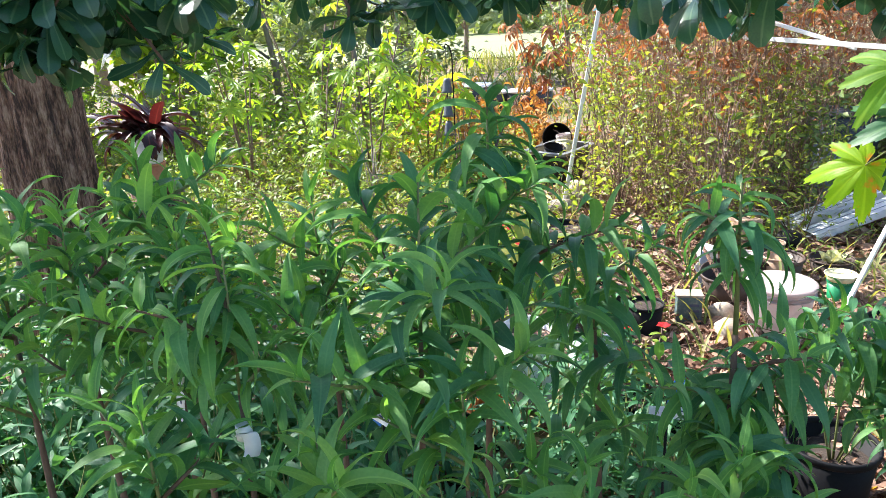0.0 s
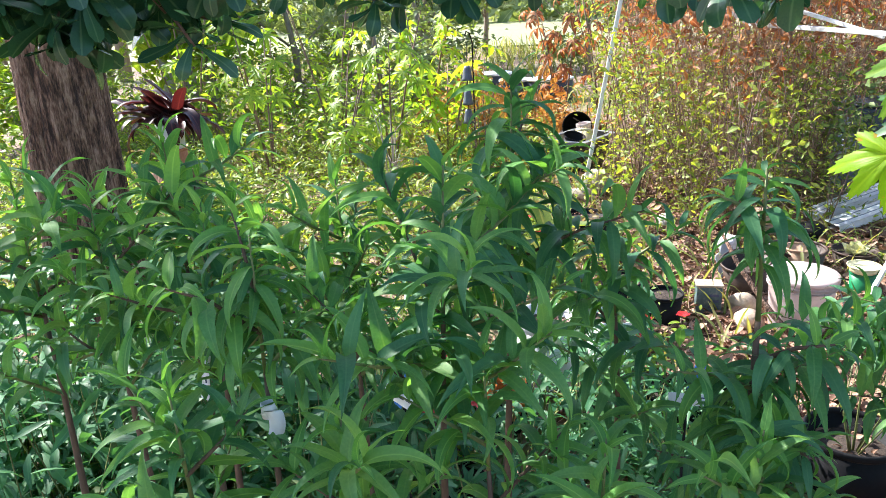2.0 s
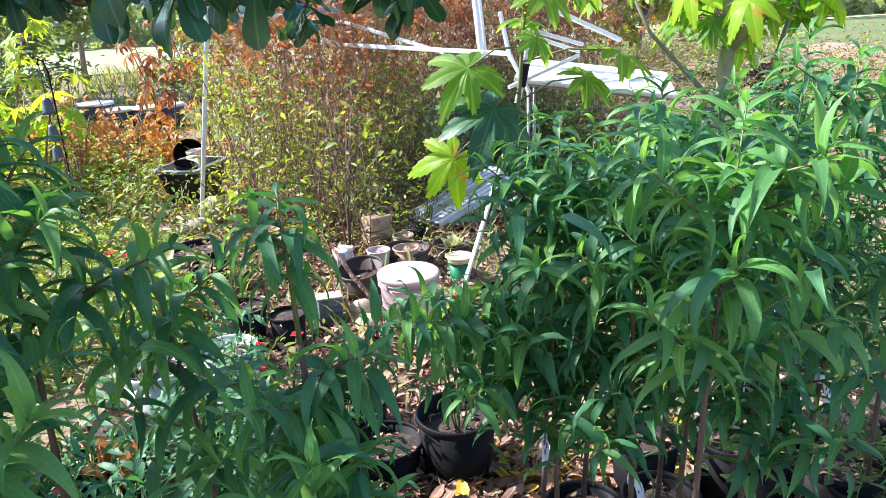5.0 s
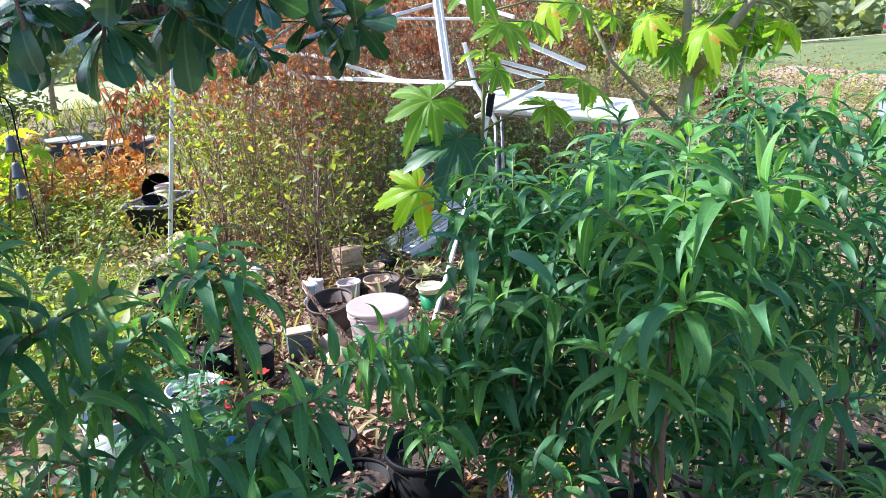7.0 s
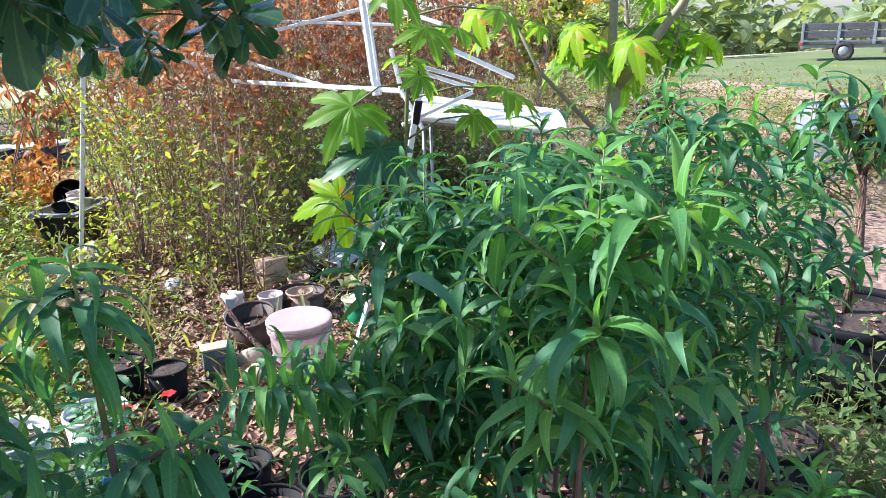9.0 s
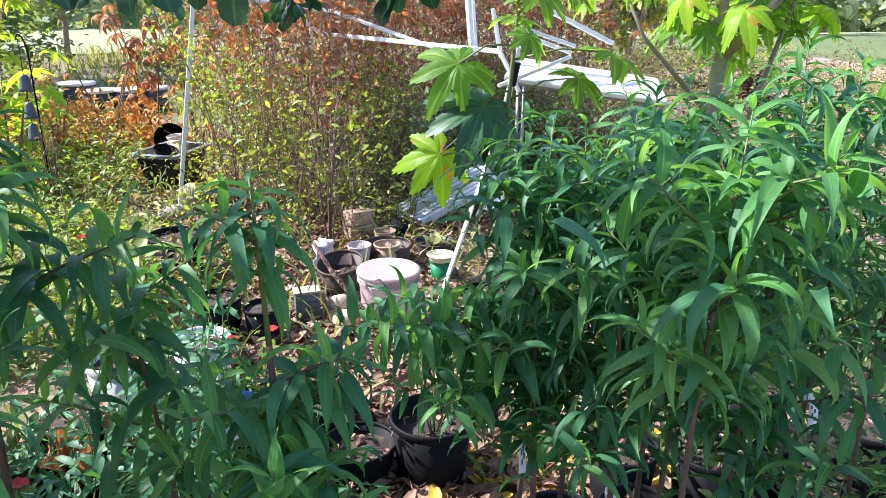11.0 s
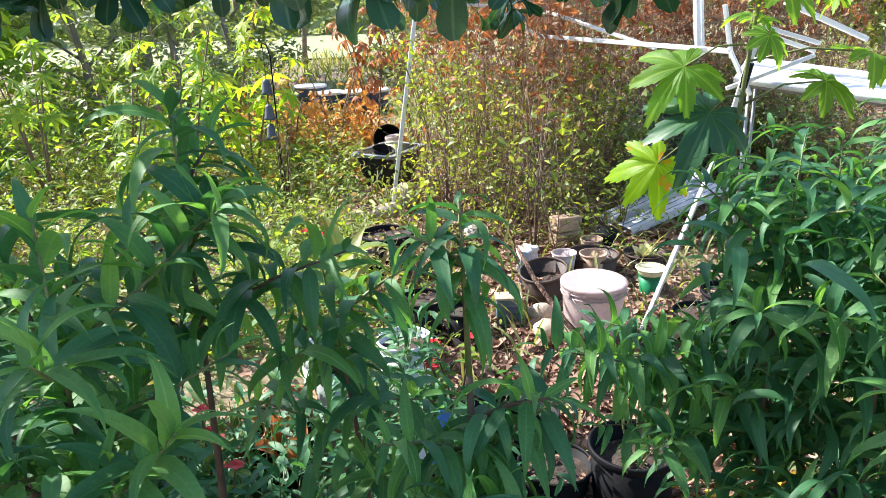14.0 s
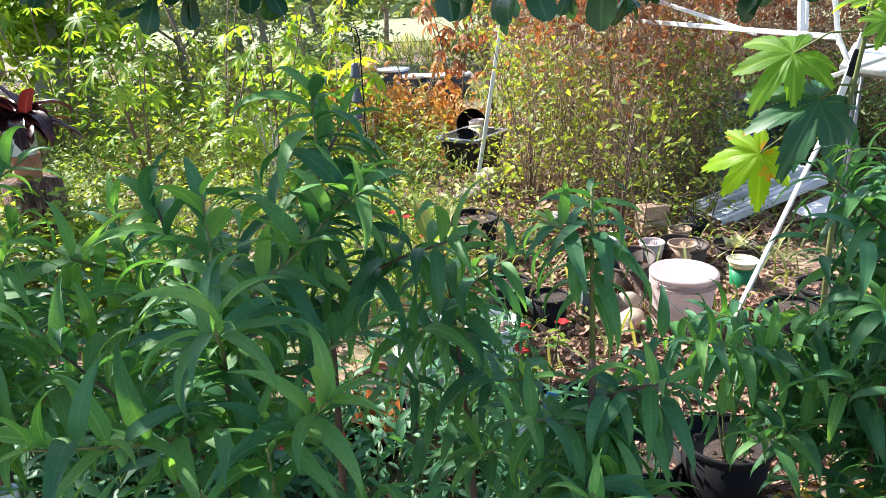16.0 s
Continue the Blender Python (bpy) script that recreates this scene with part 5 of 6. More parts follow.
def rag(x, y, z):
    """A crumpled pale rag hanging over twigs."""
    v, f, n = [], [], 14
    for j in range(n + 1):
        for i in range(n + 1):
            a, b = i / n - 0.5, j / n
            q = (a * 3.0, b * 3.0, 0.4)
            v.append((0.10 * a * (1.2 - 0.5 * b) + 0.02 * noise.noise(q), 0.05 * math.sin(a * 9) * b + 0.05 * noise.noise((a * 4, b * 4, 3)), 0.20 * b + 0.02 * noise.noise((a * 5, b * 2, 8))))
    m = n + 1
    f = [(j * m + i, j * m + i + 1, (j + 1) * m + i + 1, (j + 1) * m + i) for j in range(n) for i in range(n)]
    o = child("rag", mesh_from("rag", v, f, None, [VINYL]))
    o.modifiers.new("thick", "SOLIDIFY").thickness = 0.002
    o.matrix_basis = pose(x, y, z, 0, -6, 30)
    tagged(o, "crumpled bluish white rag standing among twigs", "rag")


rag(1.47, 3.90, 0.02)


def vinyl_plank(p, q, label):
    """A hollow white plank with a grooved face."""
    a, b = Vector(p), Vector(q)
    g = thing("vinyl_plank", a.x, a.y, a.z, label, "plank", "white planks")
    d = b - a
    m = (d.to_track_quat("X", "Z")).to_matrix().to_4x4()
    ln = d.length
    for i, (yy, zz, w, h) in enumerate(((0, 0.022, 0.15, 0.006), (0, -0.022, 0.15, 0.006), (0.072, 0, 0.006, 0.05), (-0.072, 0, 0.006, 0.05))):
        part("wall", moved(box_bm(ln, w, h, 0.0015, 1), m @ Matrix.Translation((ln / 2, yy, zz))), VINYL, g)
    for yy in (-0.03, 0.03):
        part("groove", moved(box_bm(ln * 0.99, 0.006, 0.002), m @ Matrix.Translation((ln / 2, yy, 0.0265))), GREYBLUE, g)


vinyl_plank((2.26, 4.74, 0.05), (3.05, 4.90, 0.26), "white vinyl plank lying tilted on the weeds")
vinyl_plank((2.30, 4.50, 0.05), (3.06, 4.67, 0.25), "white vinyl plank lying tilted beside another")
slat(2.75, 4.25, 0, (2.70, 4.20, 0.16), (3.05, 4.3, 0.24), 0.16, 0.012, VINYL, "broken white board lying on dry leaves", "white_board")
litter("leaf_heap", 420, lambda: (2.62 + rng.normal(0, 0.18), 4.45 + rng.normal(0, 0.14)), LITTER, (0.06, 0.12), "heap of curled dry leaves by the planks")


def tub():
    """A dark rectangular tub full of pots."""
    g = thing("storage_tub", 0.95, 6.38, 0.0, "dark green-black plastic tub holding empty pots", "tub", "", 52)
    g.scale = (0.8, 0.8, 0.9)
    bm = bmesh.new()

    def ring(w, d, z, c=0.07):
        out = []
        for sx, sy, a0 in ((1, 1, 0), (-1, 1, 90), (-1, -1, 180), (1, -1, 270)):
            for k in range(5):
                a = radians(a0 + k * 22.5)
                out.append(bm.verts.new((sx * (w - c) + c * math.cos(a), sy * (d - c) + c * math.sin(a), z)))
        return out
    rings = [ring(0.25, 0.17, 0.0), ring(0.255, 0.175, 0.02), ring(0.33, 0.225, 0.30), ring(0.33, 0.225, 0.34), ring(0.315, 0.21, 0.34), ring(0.245, 0.165, 0.05)]
    for a, b in zip(rings, rings[1:]):
        for i in range(20):
            j = (i + 1) % 20
            bm.faces.new((a[i], a[j], b[j], b[i]))
    bm.faces.new(rings[-1])
    bm.faces.new(list(reversed(rings[0])))
    bmesh.ops.recalc_face_normals(bm, faces=bm.faces[:])
    part("body", bm, DARK_TUB, g)
    bm = bmesh.new()

    def rim(w, d, z):
        return [bm.verts.new((sx * (w - 0.07) + 0.07 * math.cos(radians(a0 + k * 22.5)), sy * (d - 0.07) + 0.07 * math.sin(radians(a0 + k * 22.5)), z)) for sx, sy, a0 in ((1, 1, 0), (-1, 1, 90), (-1, -1, 180), (1, -1, 270)) for k in range(5)]
    rr = [rim(0.332, 0.227, 0.315), rim(0.365, 0.26, 0.318), rim(0.368, 0.263, 0.345), rim(0.33, 0.225, 0.352), rim(0.318, 0.213, 0.345)]
    for a, b in zip(rr, rr[1:]):
        for i in range(20):
            j = (i + 1) % 20
            bm.faces.new((a[i], a[j], b[j], b[i]))
    bmesh.ops.recalc_face_normals(bm, faces=bm.faces[:])
    part("rim", bm, TUB_RIM, g, "pale grey rim, lighter than the tub")


tub()
pot(0.86, 6.28, 0.15, 0.095, 0.20, label="empty black pot standing in a tub", fill=0.0, tilt=(14, 10, 0))
pot(0.97, 6.37, 0.14, 0.085, 0.22, CREAM, "cream pot lying in a tub", "flower_pot", "", 0.0, tilt=(-24, 12, 0))
pot(1.04, 6.50, 0.08, 0.065, 0.32, WHITE_PLASTIC, "white cone-shaped pot standing in a tub", "flower_pot", "", 0.0, tilt=(0, -8, 0))
pot(1.05, 7.35, 0.22, 0.14, 0.26, label="black pot lying on its side with its mouth towards the path", fill=0.0, tilt=(82, 0, -8))
stone("rock", 1.05, 7.42, 0.05, (0.2, 0.2, 0.16), ROCK, "dry mound under a tipped pot", "rock", 9)


def drum(x, y, r, h, label, lid=True):
    g = thing("planter_drum", x, y, ground_z(x, y), label, "drum", "dark drums")
    part("body", lathe([(0, 0), (r * 0.96, 0), (r, 0.03), (r * 1.0, h * 0.31), (r * 1.03, h * 0.33), (r * 1.0, h * 0.35), (r, h * 0.64), (r * 1.03, h * 0.66), (r, h * 0.68), (r, h)], 36), DARKBLUE, g, smooth=True)
    # white lid on a dark body: sun on the top put into the colour
    part("lid", lathe([(0, h + 0.025), (r * 0.9, h + 0.022), (r * 1.04, h + 0.02), (r * 1.05, h - 0.01), (r, h - 0.012)], 36), WHITE_PAINT, g, "lid coloured white as if in full sun", smooth=True)


for x, y, r, h in ((0.55, 10.6, 0.21, 0.27), (0.92, 10.5, 0.20, 0.28), (1.18, 10.6, 0.20, 0.28), (0.30, 10.9, 0.22, 0.34)):
    drum(x, y, r, h, "dark blue-grey drum, its top coloured white for sunlight")


def crate(x, y, label):
    g = thing("orange_crate", x, y, ground_z(x, y), label, "crate", "", 12)
    for sx, sy, w, d in ((0, 0.17, 0.5, 0.02), (0, -0.17, 0.5, 0.02), (0.25, 0, 0.02, 0.36), (-0.25, 0, 0.02, 0.36)):
        part("side", moved(box_bm(w, d, 0.24, 0.004, 1), Matrix.Translation((sx, sy, 0.12))), ORANGE_MAT, g)
    part("bottom", moved(box_bm(0.48, 0.34, 0.015), Matrix.Translation((0, 0, 0.015))), ORANGE_MAT, g)


crate(-0.2, 9.6, "orange-brown crate lying in the sun")
crate(0.15, 9.1, "orange-brown crate with dried leaves over it")


def bell_chime():
    g = thing("bell_chime", -0.01, 6.31, ground_z(0, 6.3), "string of grey bell-shaped cups hanging from an iron hook", "chime")
    tube_part("hook", [(0.05, 0.04, -0.05), (0.05, 0.04, 0.6), (0.05, 0.04, 1.12), (0.03, 0.03, 1.2), (0, 0, 1.22), (-0.01, 0, 1.18)], [0.006] * 6, BLACK_PLASTIC, g)
    tube_part("cord", [(0, 0, 1.19), (0, 0, 0.46)], [0.003, 0.003], BLACK_PLASTIC, g, 5)
    for z in (0.82, 0.62, 0.46):
        part("bell", moved(lathe([(0, 0.12), (0.022, 0.118), (0.03, 0.10), (0.042, 0.02), (0.052, 0), (0.047, 0), (0.036, 0.03), (0.0, 0.10)], 24), Matrix.Translation((0, 0, z))), BELL, g, smooth=True)


bell_chime()

# ---- the collapsed canopy frame ----


def canopy_frame():
    g = thing("canopy_frame", 2.44, 3.65, 0.0, "collapsed white metal canopy frame leaning over the thicket", "frame")
    off = Vector((2.44, 3.65, 0))

    def bar(a, b, w=0.026, mat=WHITE_PAINT, name="bar", label=""):
        part(name, bar_mesh(Vector(a) - off, Vector(b) - off, w, w), mat, g, label)

    bar((0.865, 5.46, 0.02), (1.13, 5.44, 1.62), 0.029, name="leg")
    bar((1.10, 5.44, 1.50), (1.62, 5.36, 1.46), 0.024)
    bar((1.62, 5.36, 1.46), (1.89, 5.14, 1.26), 0.022)
    bar((1.89, 5.14, 1.262), (2.46, 3.71, 1.235), 0.026)
    bar((1.75, 5.30, 1.44), (1.94, 5.02, 1.41), 0.022)
    bar((1.94, 5.02, 1.41), (2.34, 4.30, 1.215), 0.022)
    bar((1.87, 5.14, 1.54), (2.07, 5.08, 1.535), 0.022)
    bar((2.07, 5.08, 1.535), (2.68, 4.60, 1.69), 0.024)
    bar((2.01, 5.52, 1.62), (2.18, 5.47, 1.65), 0.022)
    bar((2.18, 5.47, 1.65), (3.0, 4.67, 1.585), 0.022)
    bar((2.54, 4.34, 1.95), (2.56, 4.22, 1.17), 0.032, name="leg")
    bar((2.58, 4.36, 1.95), (2.60, 4.24, 1.17), 0.020, name="leg")
    bar((2.55, 4.30, 1.74), (2.82, 3.84, 1.58), 0.022)
    bar((2.43, 3.75, 1.46), (2.47, 3.71, 1.2), 0.022)
    bar((2.505, 3.575, 1.27), (2.435, 3.62, 0.86), 0.034, name="leg")
    bar((2.435, 3.62, 0.86), (1.815, 3.17, 0.0), 0.020, name="leg")
    bar((2.495, 3.58, 1.19), (2.475, 3.596, 1.06), 0.040, BLACK_PLASTIC, "slider", "black plastic slider joint")
    bar((2.82, 3.84, 1.46), (3.34, 3.85, 1.25), 0.028)
    bar((2.60, 3.74, 1.36), (2.98, 3.74, 1.25), 0.022)
    bar((2.60, 3.75, 1.33), (2.97, 3.76, 1.21), 0.022)
    bar((2.585, 3.745, 1.375), (2.615, 3.745, 1.315), 0.036, BLACK_PLASTIC, "joint", "black plastic joint")
    bar((2.45, 3.70, 1.05), (2.9, 3.66, 1.20), 0.020)
    bar((2.46, 3.71, 1.235), (2.54, 3.62, 1.02), 0.022)


canopy_frame()


def table():
    g = thing("folding_table", 3.1, 3.78, 0.0, "white folding table with a sunlit tilted top", "table")
    m = pose(0, 0, 1.05, 4, 7, -36)
    part("tabletop", moved(box_bm(0.92, 0.68, 0.035, 0.012), m), WHITE_PAINT, g)
    part("apron", moved(box_bm(0.80, 0.50, 0.03, 0.008), m @ Matrix.Translation((0, 0, -0.034))), STEEL, g, "grey metal apron")
    for sx in (-0.38, 0.38):
        for sy in (-0.22, 0.22):
            a = m @ Vector((sx, sy, -0.03))
            tube_part("leg", [a, (a.x, a.y, 0.0)], [0.011, 0.011], STEEL, g)


table()


def barrel(x, y, r, h, mat, label):
    g = thing("plastic_barrel", x, y, ground_z(x, y), label, "barrel")
    part("body", lathe([(0, 0), (r * 0.93, 0), (r * 0.98, 0.03), (r, h * 0.3), (r * 1.03, h * 0.33), (r, h * 0.36), (r, h * 0.66), (r * 1.03, h * 0.69), (r, h * 0.72), (r * 0.97, h * 0.96), (r * 0.9, h), (0, h)], 36), mat, g, smooth=True)
    part("rim", lathe([(r * 0.86, h), (r * 0.95, h), (r * 0.95, h + 0.02), (r * 0.86, h + 0.02), (r * 0.86, h)], 36), mat, g, smooth=True)


barrel(3.05, 5.75, 0.26, 0.62, DARKBLUE, "dark blue plastic barrel at the edge of the thicket")
barrel(7.5, 4.25, 0.27, 0.72, GREYBLUE, "grey-blue plastic barrel beside the lawn")


def trailer():
    """A flat utility trailer with board sides."""
    g = thing("utility_trailer", 26.4, 15.2, 0.0, "grey board-sided utility trailer parked on the lawn", "trailer", "", -58)
    z = 0.10
    part("deck", moved(box_bm(4.6, 1.7, 0.10, 0.01, 1), Matrix.Translation((1.0, 0.9, z + 0.52))), TRAILERWOOD, g)
    for y in (0.05, 1.75):
        for zz in (0.80, 1.08):
            part("side_board", moved(box_bm(4.6, 0.05, 0.22, 0.008, 1), Matrix.Translation((1.0, y, z + zz))), TRAILERWOOD, g)
        for x in (-1.25, -0.1, 1.0, 2.1, 3.25):
            part("post", moved(box_bm(0.09, 0.06, 0.75, 0.005, 1), Matrix.Translation((x, y - 0.04 if y < 1 else y + 0.05, z + 0.85))), STEEL, g)
    part("beam", moved(box_bm(4.6, 0.08, 0.12, 0.006, 1), Matrix.Translation((1.0, 0.25, z + 0.41))), STEEL, g)
    part("tail_lamp", moved(box_bm(0.12, 0.05, 0.10, 0.01, 1), Matrix.Translation((-1.27, 0.0, z + 0.5))), RED_PAINT, g, "red tail lamp")
    for x, y in ((0.1, -0.08), (0.1, 1.88)):
        w = part("wheel", moved(lathe([(0.16, -0.09), (0.28, -0.095), (0.32, -0.06), (0.325, 0.06), (0.28, 0.095), (0.16, 0.09), (0.16, -0.09)], 32), Matrix.Translation((x, y, z + 0.24)) @ pose(0, 0, 0, 90, 0, 0)), RUBBER, g, "black tyre", smooth=True)
        part("rim", moved(lathe([(0, -0.05), (0.05, -0.06), (0.17, -0.03), (0.175, 0.09), (0.05, 0.11), (0, 0.10)], 24), Matrix.Translation((x, y, z + 0.24)) @ pose(0, 0, 0, 90, 0, 0)), STEEL, w, "grey steel wheel rim", smooth=True)
    part("drawbar", moved(box_bm(1.3, 0.08, 0.08), Matrix.Translation((3.9, 0.9, z + 0.42))), STEEL, g)
    tube_part("jack", [(4.4, 0.9, z + 0.45), (4.4, 0.9, 0)], [0.03, 0.03], STEEL, g)


trailer()


def post(x, y, h, w, mat, label):
    bm = box_bm(w, w, h, w * 0.12)
    for q in bm.verts:
        q.co.x += 0.03 * w * noise.noise(q.co * 9)
    o = part("fence_post", moved(bm, Matrix.Translation((0, 0, h / 2 - 0.05))), mat)
    o.matrix_basis = pose(x, y, ground_z(x, y), 1.5, -1.5, 10)
    tagged(o, label, "post", "fence posts")


post(-3.45, 9.0, 1.55, 0.11, GREYWOOD, "weathered grey wooden post among the shrubs")
post(-3.25, 9.15, 1.50, 0.10, GREYWOOD, "weathered grey wooden post among the shrubs")
post(-4.0, 9.6, 1.5, 0.13, CONCRETE, "pale concrete post among the shrubs")

# ---- castor plants ----
CASTOR_MESHES = [mesh_from("castor_leaf", *palmate(8, 0.50, 0.5, 16, 0.05, 340, s, 1.1, 0.3), [CASTOR]) for s in range(4)]
# a castor leaf in another leaf's shade, the shade put into its colour
CASTOR_DARK = leaf_material("shaded_castor_leaf", (0.02, 0.075, 0.026), (0.03, 0.10, 0.034), (0.05, 0.13, 0.045), 0.45, 0.12, rib=0.4)
CASTOR_DARKS = [mesh_from("castor_leaf_shaded", *palmate(8, 0.50, 0.5, 16, 0.05, 340, s + 3, 1.1, 0.3), [CASTOR_DARK]) for s in range(2)]
CASTOR_YELLOWS = [mesh_from("castor_leaf_yellowing", *palmate(7, 0.46, 0.7, 16, 0.05, 330, s + 7, 1.1, 0.3), [CASTOR_YELLOW]) for s in range(2)]


def big_leaf(meshes, g, stem, centre, tip, size, r, face=(0, -0.5, 0.85)):
    """A lobed leaf at centre on a long stalk from stem, pointing to tip, its face turned to face."""
    c, s = Vector(centre), Vector(stem)
    tube_part("leaf_stalk", [s, s.lerp(c, 0.5) + Vector((0, 0, 0.03)), c], [0.005, 0.004, 0.003], TWIG, g, 6)
    z = Vector(face).normalized()
    y = (Vector(tip) - Vector(tip).dot(z) * z).normalized()
    x = y.cross(z)
    m = Matrix((x, y, z)).transposed().to_4x4()
    child("leaf", meshes[r.randrange(len(meshes))], g, Matrix.Translation(c) @ m @ Matrix.Diagonal((size, size, size, 1)))


def castor_near():
    x0, y0 = 1.88, 2.62
    g = thing("castor_plant", x0, y0, 0.0, "castor oil plant with large lobed leaves, one turning yellow", "plant", "castor plants")
    r = random.Random(3)
    off = Vector((x0, y0, 0))
    tube_part("stem", [(0.03, 0, -0.02), (0.0, 0.0, 0.6), (-0.02, -0.01, 1.08), (0.01, -0.02, 1.5), (0.02, -0.05, 1.95)], [0.012, 0.011, 0.009, 0.008, 0.005], TWIG, g, 8)
    for zz in (0.5, 0.72, 0.9, 1.05, 1.2, 1.36, 1.5):
        part("node_ring", moved(lathe([(0.008, -0.005), (0.0125, 0), (0.008, 0.005)], 14), Matrix.Translation((-0.01, -0.008, zz))), CASTOR_STEM, g, smooth=True)

    def put(meshes, c, z0, tip, size, face):
        big_leaf(meshes, g, (-0.005, -0.01, z0), Vector(c) - off, tip, size, r, face)

    put(CASTOR_YELLOWS, (1.60, 2.68, 0.94), 1.12, (-0.6, 0.1, -0.7), 0.185, (-0.25, -0.75, 0.6))
    # darkened by colour, as if the leaf above shaded it
    put(CASTOR_DARKS, (1.745, 2.60, 1.13), 1.18, (-0.8, -0.2, -0.5), 0.25, (-0.1, -0.6, 0.8))
    put(CASTOR_MESHES, (1.67, 2.66, 1.29), 1.36, (-0.9, 0.0, -0.35), 0.21, (-0.3, -0.65, 0.7))
    put(CASTOR_MESHES, (2.08, 2.46, 1.24), 1.15, (0.6, -0.2, 0.2), 0.17, (0.1, -0.6, 0.8))
    put(CASTOR_MESHES, (2.22, 2.44, 1.33), 1.3, (0.9, 0.1, -0.4), 0.19, (0.3, -0.3, 0.9))
    put(CASTOR_MESHES, (1.92, 2.52, 1.56), 1.5, (0.2, -0.6, -0.2), 0.15, (0.0, -0.5, 0.85))
    put(CASTOR_MESHES, (2.12, 2.62, 1.56), 1.52, (0.9, 0.1, -0.2), 0.15, (0.2, -0.3, 0.9))
    put(CASTOR_MESHES, (2.26, 2.52, 1.62), 1.6, (0.9, -0.2, -0.3), 0.16, (0.2, -0.4, 0.9))
    put(CASTOR_MESHES, (1.78, 2.5, 1.70), 1.7, (-0.6, -0.5, -0.2), 0.15, (-0.2, -0.4, 0.9))
    put(CASTOR_MESHES, (1.98, 2.75, 1.45), 1.42, (0.4, 0.6, -0.3), 0.14, (0.1, -0.3, 0.9))
    put(CASTOR_MESHES, (1.84, 2.44, 1.40), 1.4, (-0.1, -0.9, -0.3), 0.10, (0.0, -0.7, 0.7))
    # seed spike
    m = Mass()
    for i in range(60):
        z = 1.38 + 0.22 * i / 60
        a = i * 2.4
        m.add(*scatter(SMALL_T, [(0.012 * math.cos(a), 0.012 * math.sin(a) - 0.03, z)], [(math.cos(a), math.sin(a), 0.5)], [0.0], [0.03]))
    child("seed_spike", m.mesh("seed_spike", [WEED]), g)


castor_near()


def castor_far():
    x0, y0 = 3.09, 2.75
    g = thing("castor_plant", x0, y0, 0.0, "tall castor oil plant with a pale forked trunk and lobed leaves", "plant", "castor plants")
    r = random.Random(8)
    tube_part("trunk", [(0.02, 0, -0.03), (0, 0.02, 0.6), (0.0, 0.0, 1.05), (0.015, -0.01, 1.27)], [0.045, 0.04, 0.036, 0.034], CASTOR_STEM, g, 12)
    tube_part("limb", [(0.015, -0.01, 1.25), (0.0, 0, 1.45), (0.0, 0.0, 1.9), (-0.03, 0.02, 2.3)], [0.026, 0.022, 0.018, 0.01], CASTOR_STEM, g, 10)
    tube_part("limb", [(0.015, -0.01, 1.25), (0.09, -0.10, 1.4), (0.20, -0.22, 1.62), (0.34, -0.36, 1.95)], [0.028, 0.024, 0.02, 0.012], CASTOR_STEM, g, 10)
    tube_part("limb", [(0.11, -0.02, 0.6), (0.22, -0.08, 1.1), (0.33, -0.15, 1.65)], [0.016, 0.012, 0.009], CASTOR_STEM, g, 8)
    tube_part("limb", [(-0.02, 0.0, 1.0), (-0.30, 0.18, 1.35), (-0.42, 0.25, 1.62)], [0.014, 0.010, 0.006], CASTOR_STEM, g, 8)
    for i in range(42):
        src = r.choice([(0.0, 0.0, 1.9), (0.3, -0.32, 1.85), (0.28, -0.12, 1.5), (-0.38, 0.22, 1.55), (0.0, 0.0, 1.55), (0.18, -0.2, 1.6), (0.0, 0.0, 1.4)])
        a, e = r.uniform(-0.6, 3.74), r.uniform(-0.7, 0.4)
        d = Vector((math.cos(a) * math.cos(e), math.sin(a) * math.cos(e), math.sin(e)))
        c = Vector(src) + d * r.uniform(0.10, 0.28)
        big_leaf(CASTOR_YELLOWS if r.random() < 0.12 else CASTOR_MESHES, g, src, c, d + Vector((0, 0, -0.4)), r.uniform(0.10, 0.18), r, (d.x * 0.5, d.y * 0.5 - 0.2, 0.85))


castor_far()

# ---- cassava-like plants lit from behind ----
BRIGHT_FINGERS = [mesh_from("finger_leaf", *t, [BRIGHT]) for t in FINGER_T]
LIME = leaf_material("lime_leaf", (0.16, 0.33, 0.02), (0.24, 0.40, 0.022), (0.36, 0.45, 0.03), 0.5, 0.5, rib=0.25, spots=(0.55, 0.25, 0.03))
BRIGHT_LOBED = [mesh_from("lobed_leaf", *palmate(7, 0.62, 0.4, 10, 0.05, 320, s + 20, 1.1, 0.25), [LIME]) for s in range(2)]


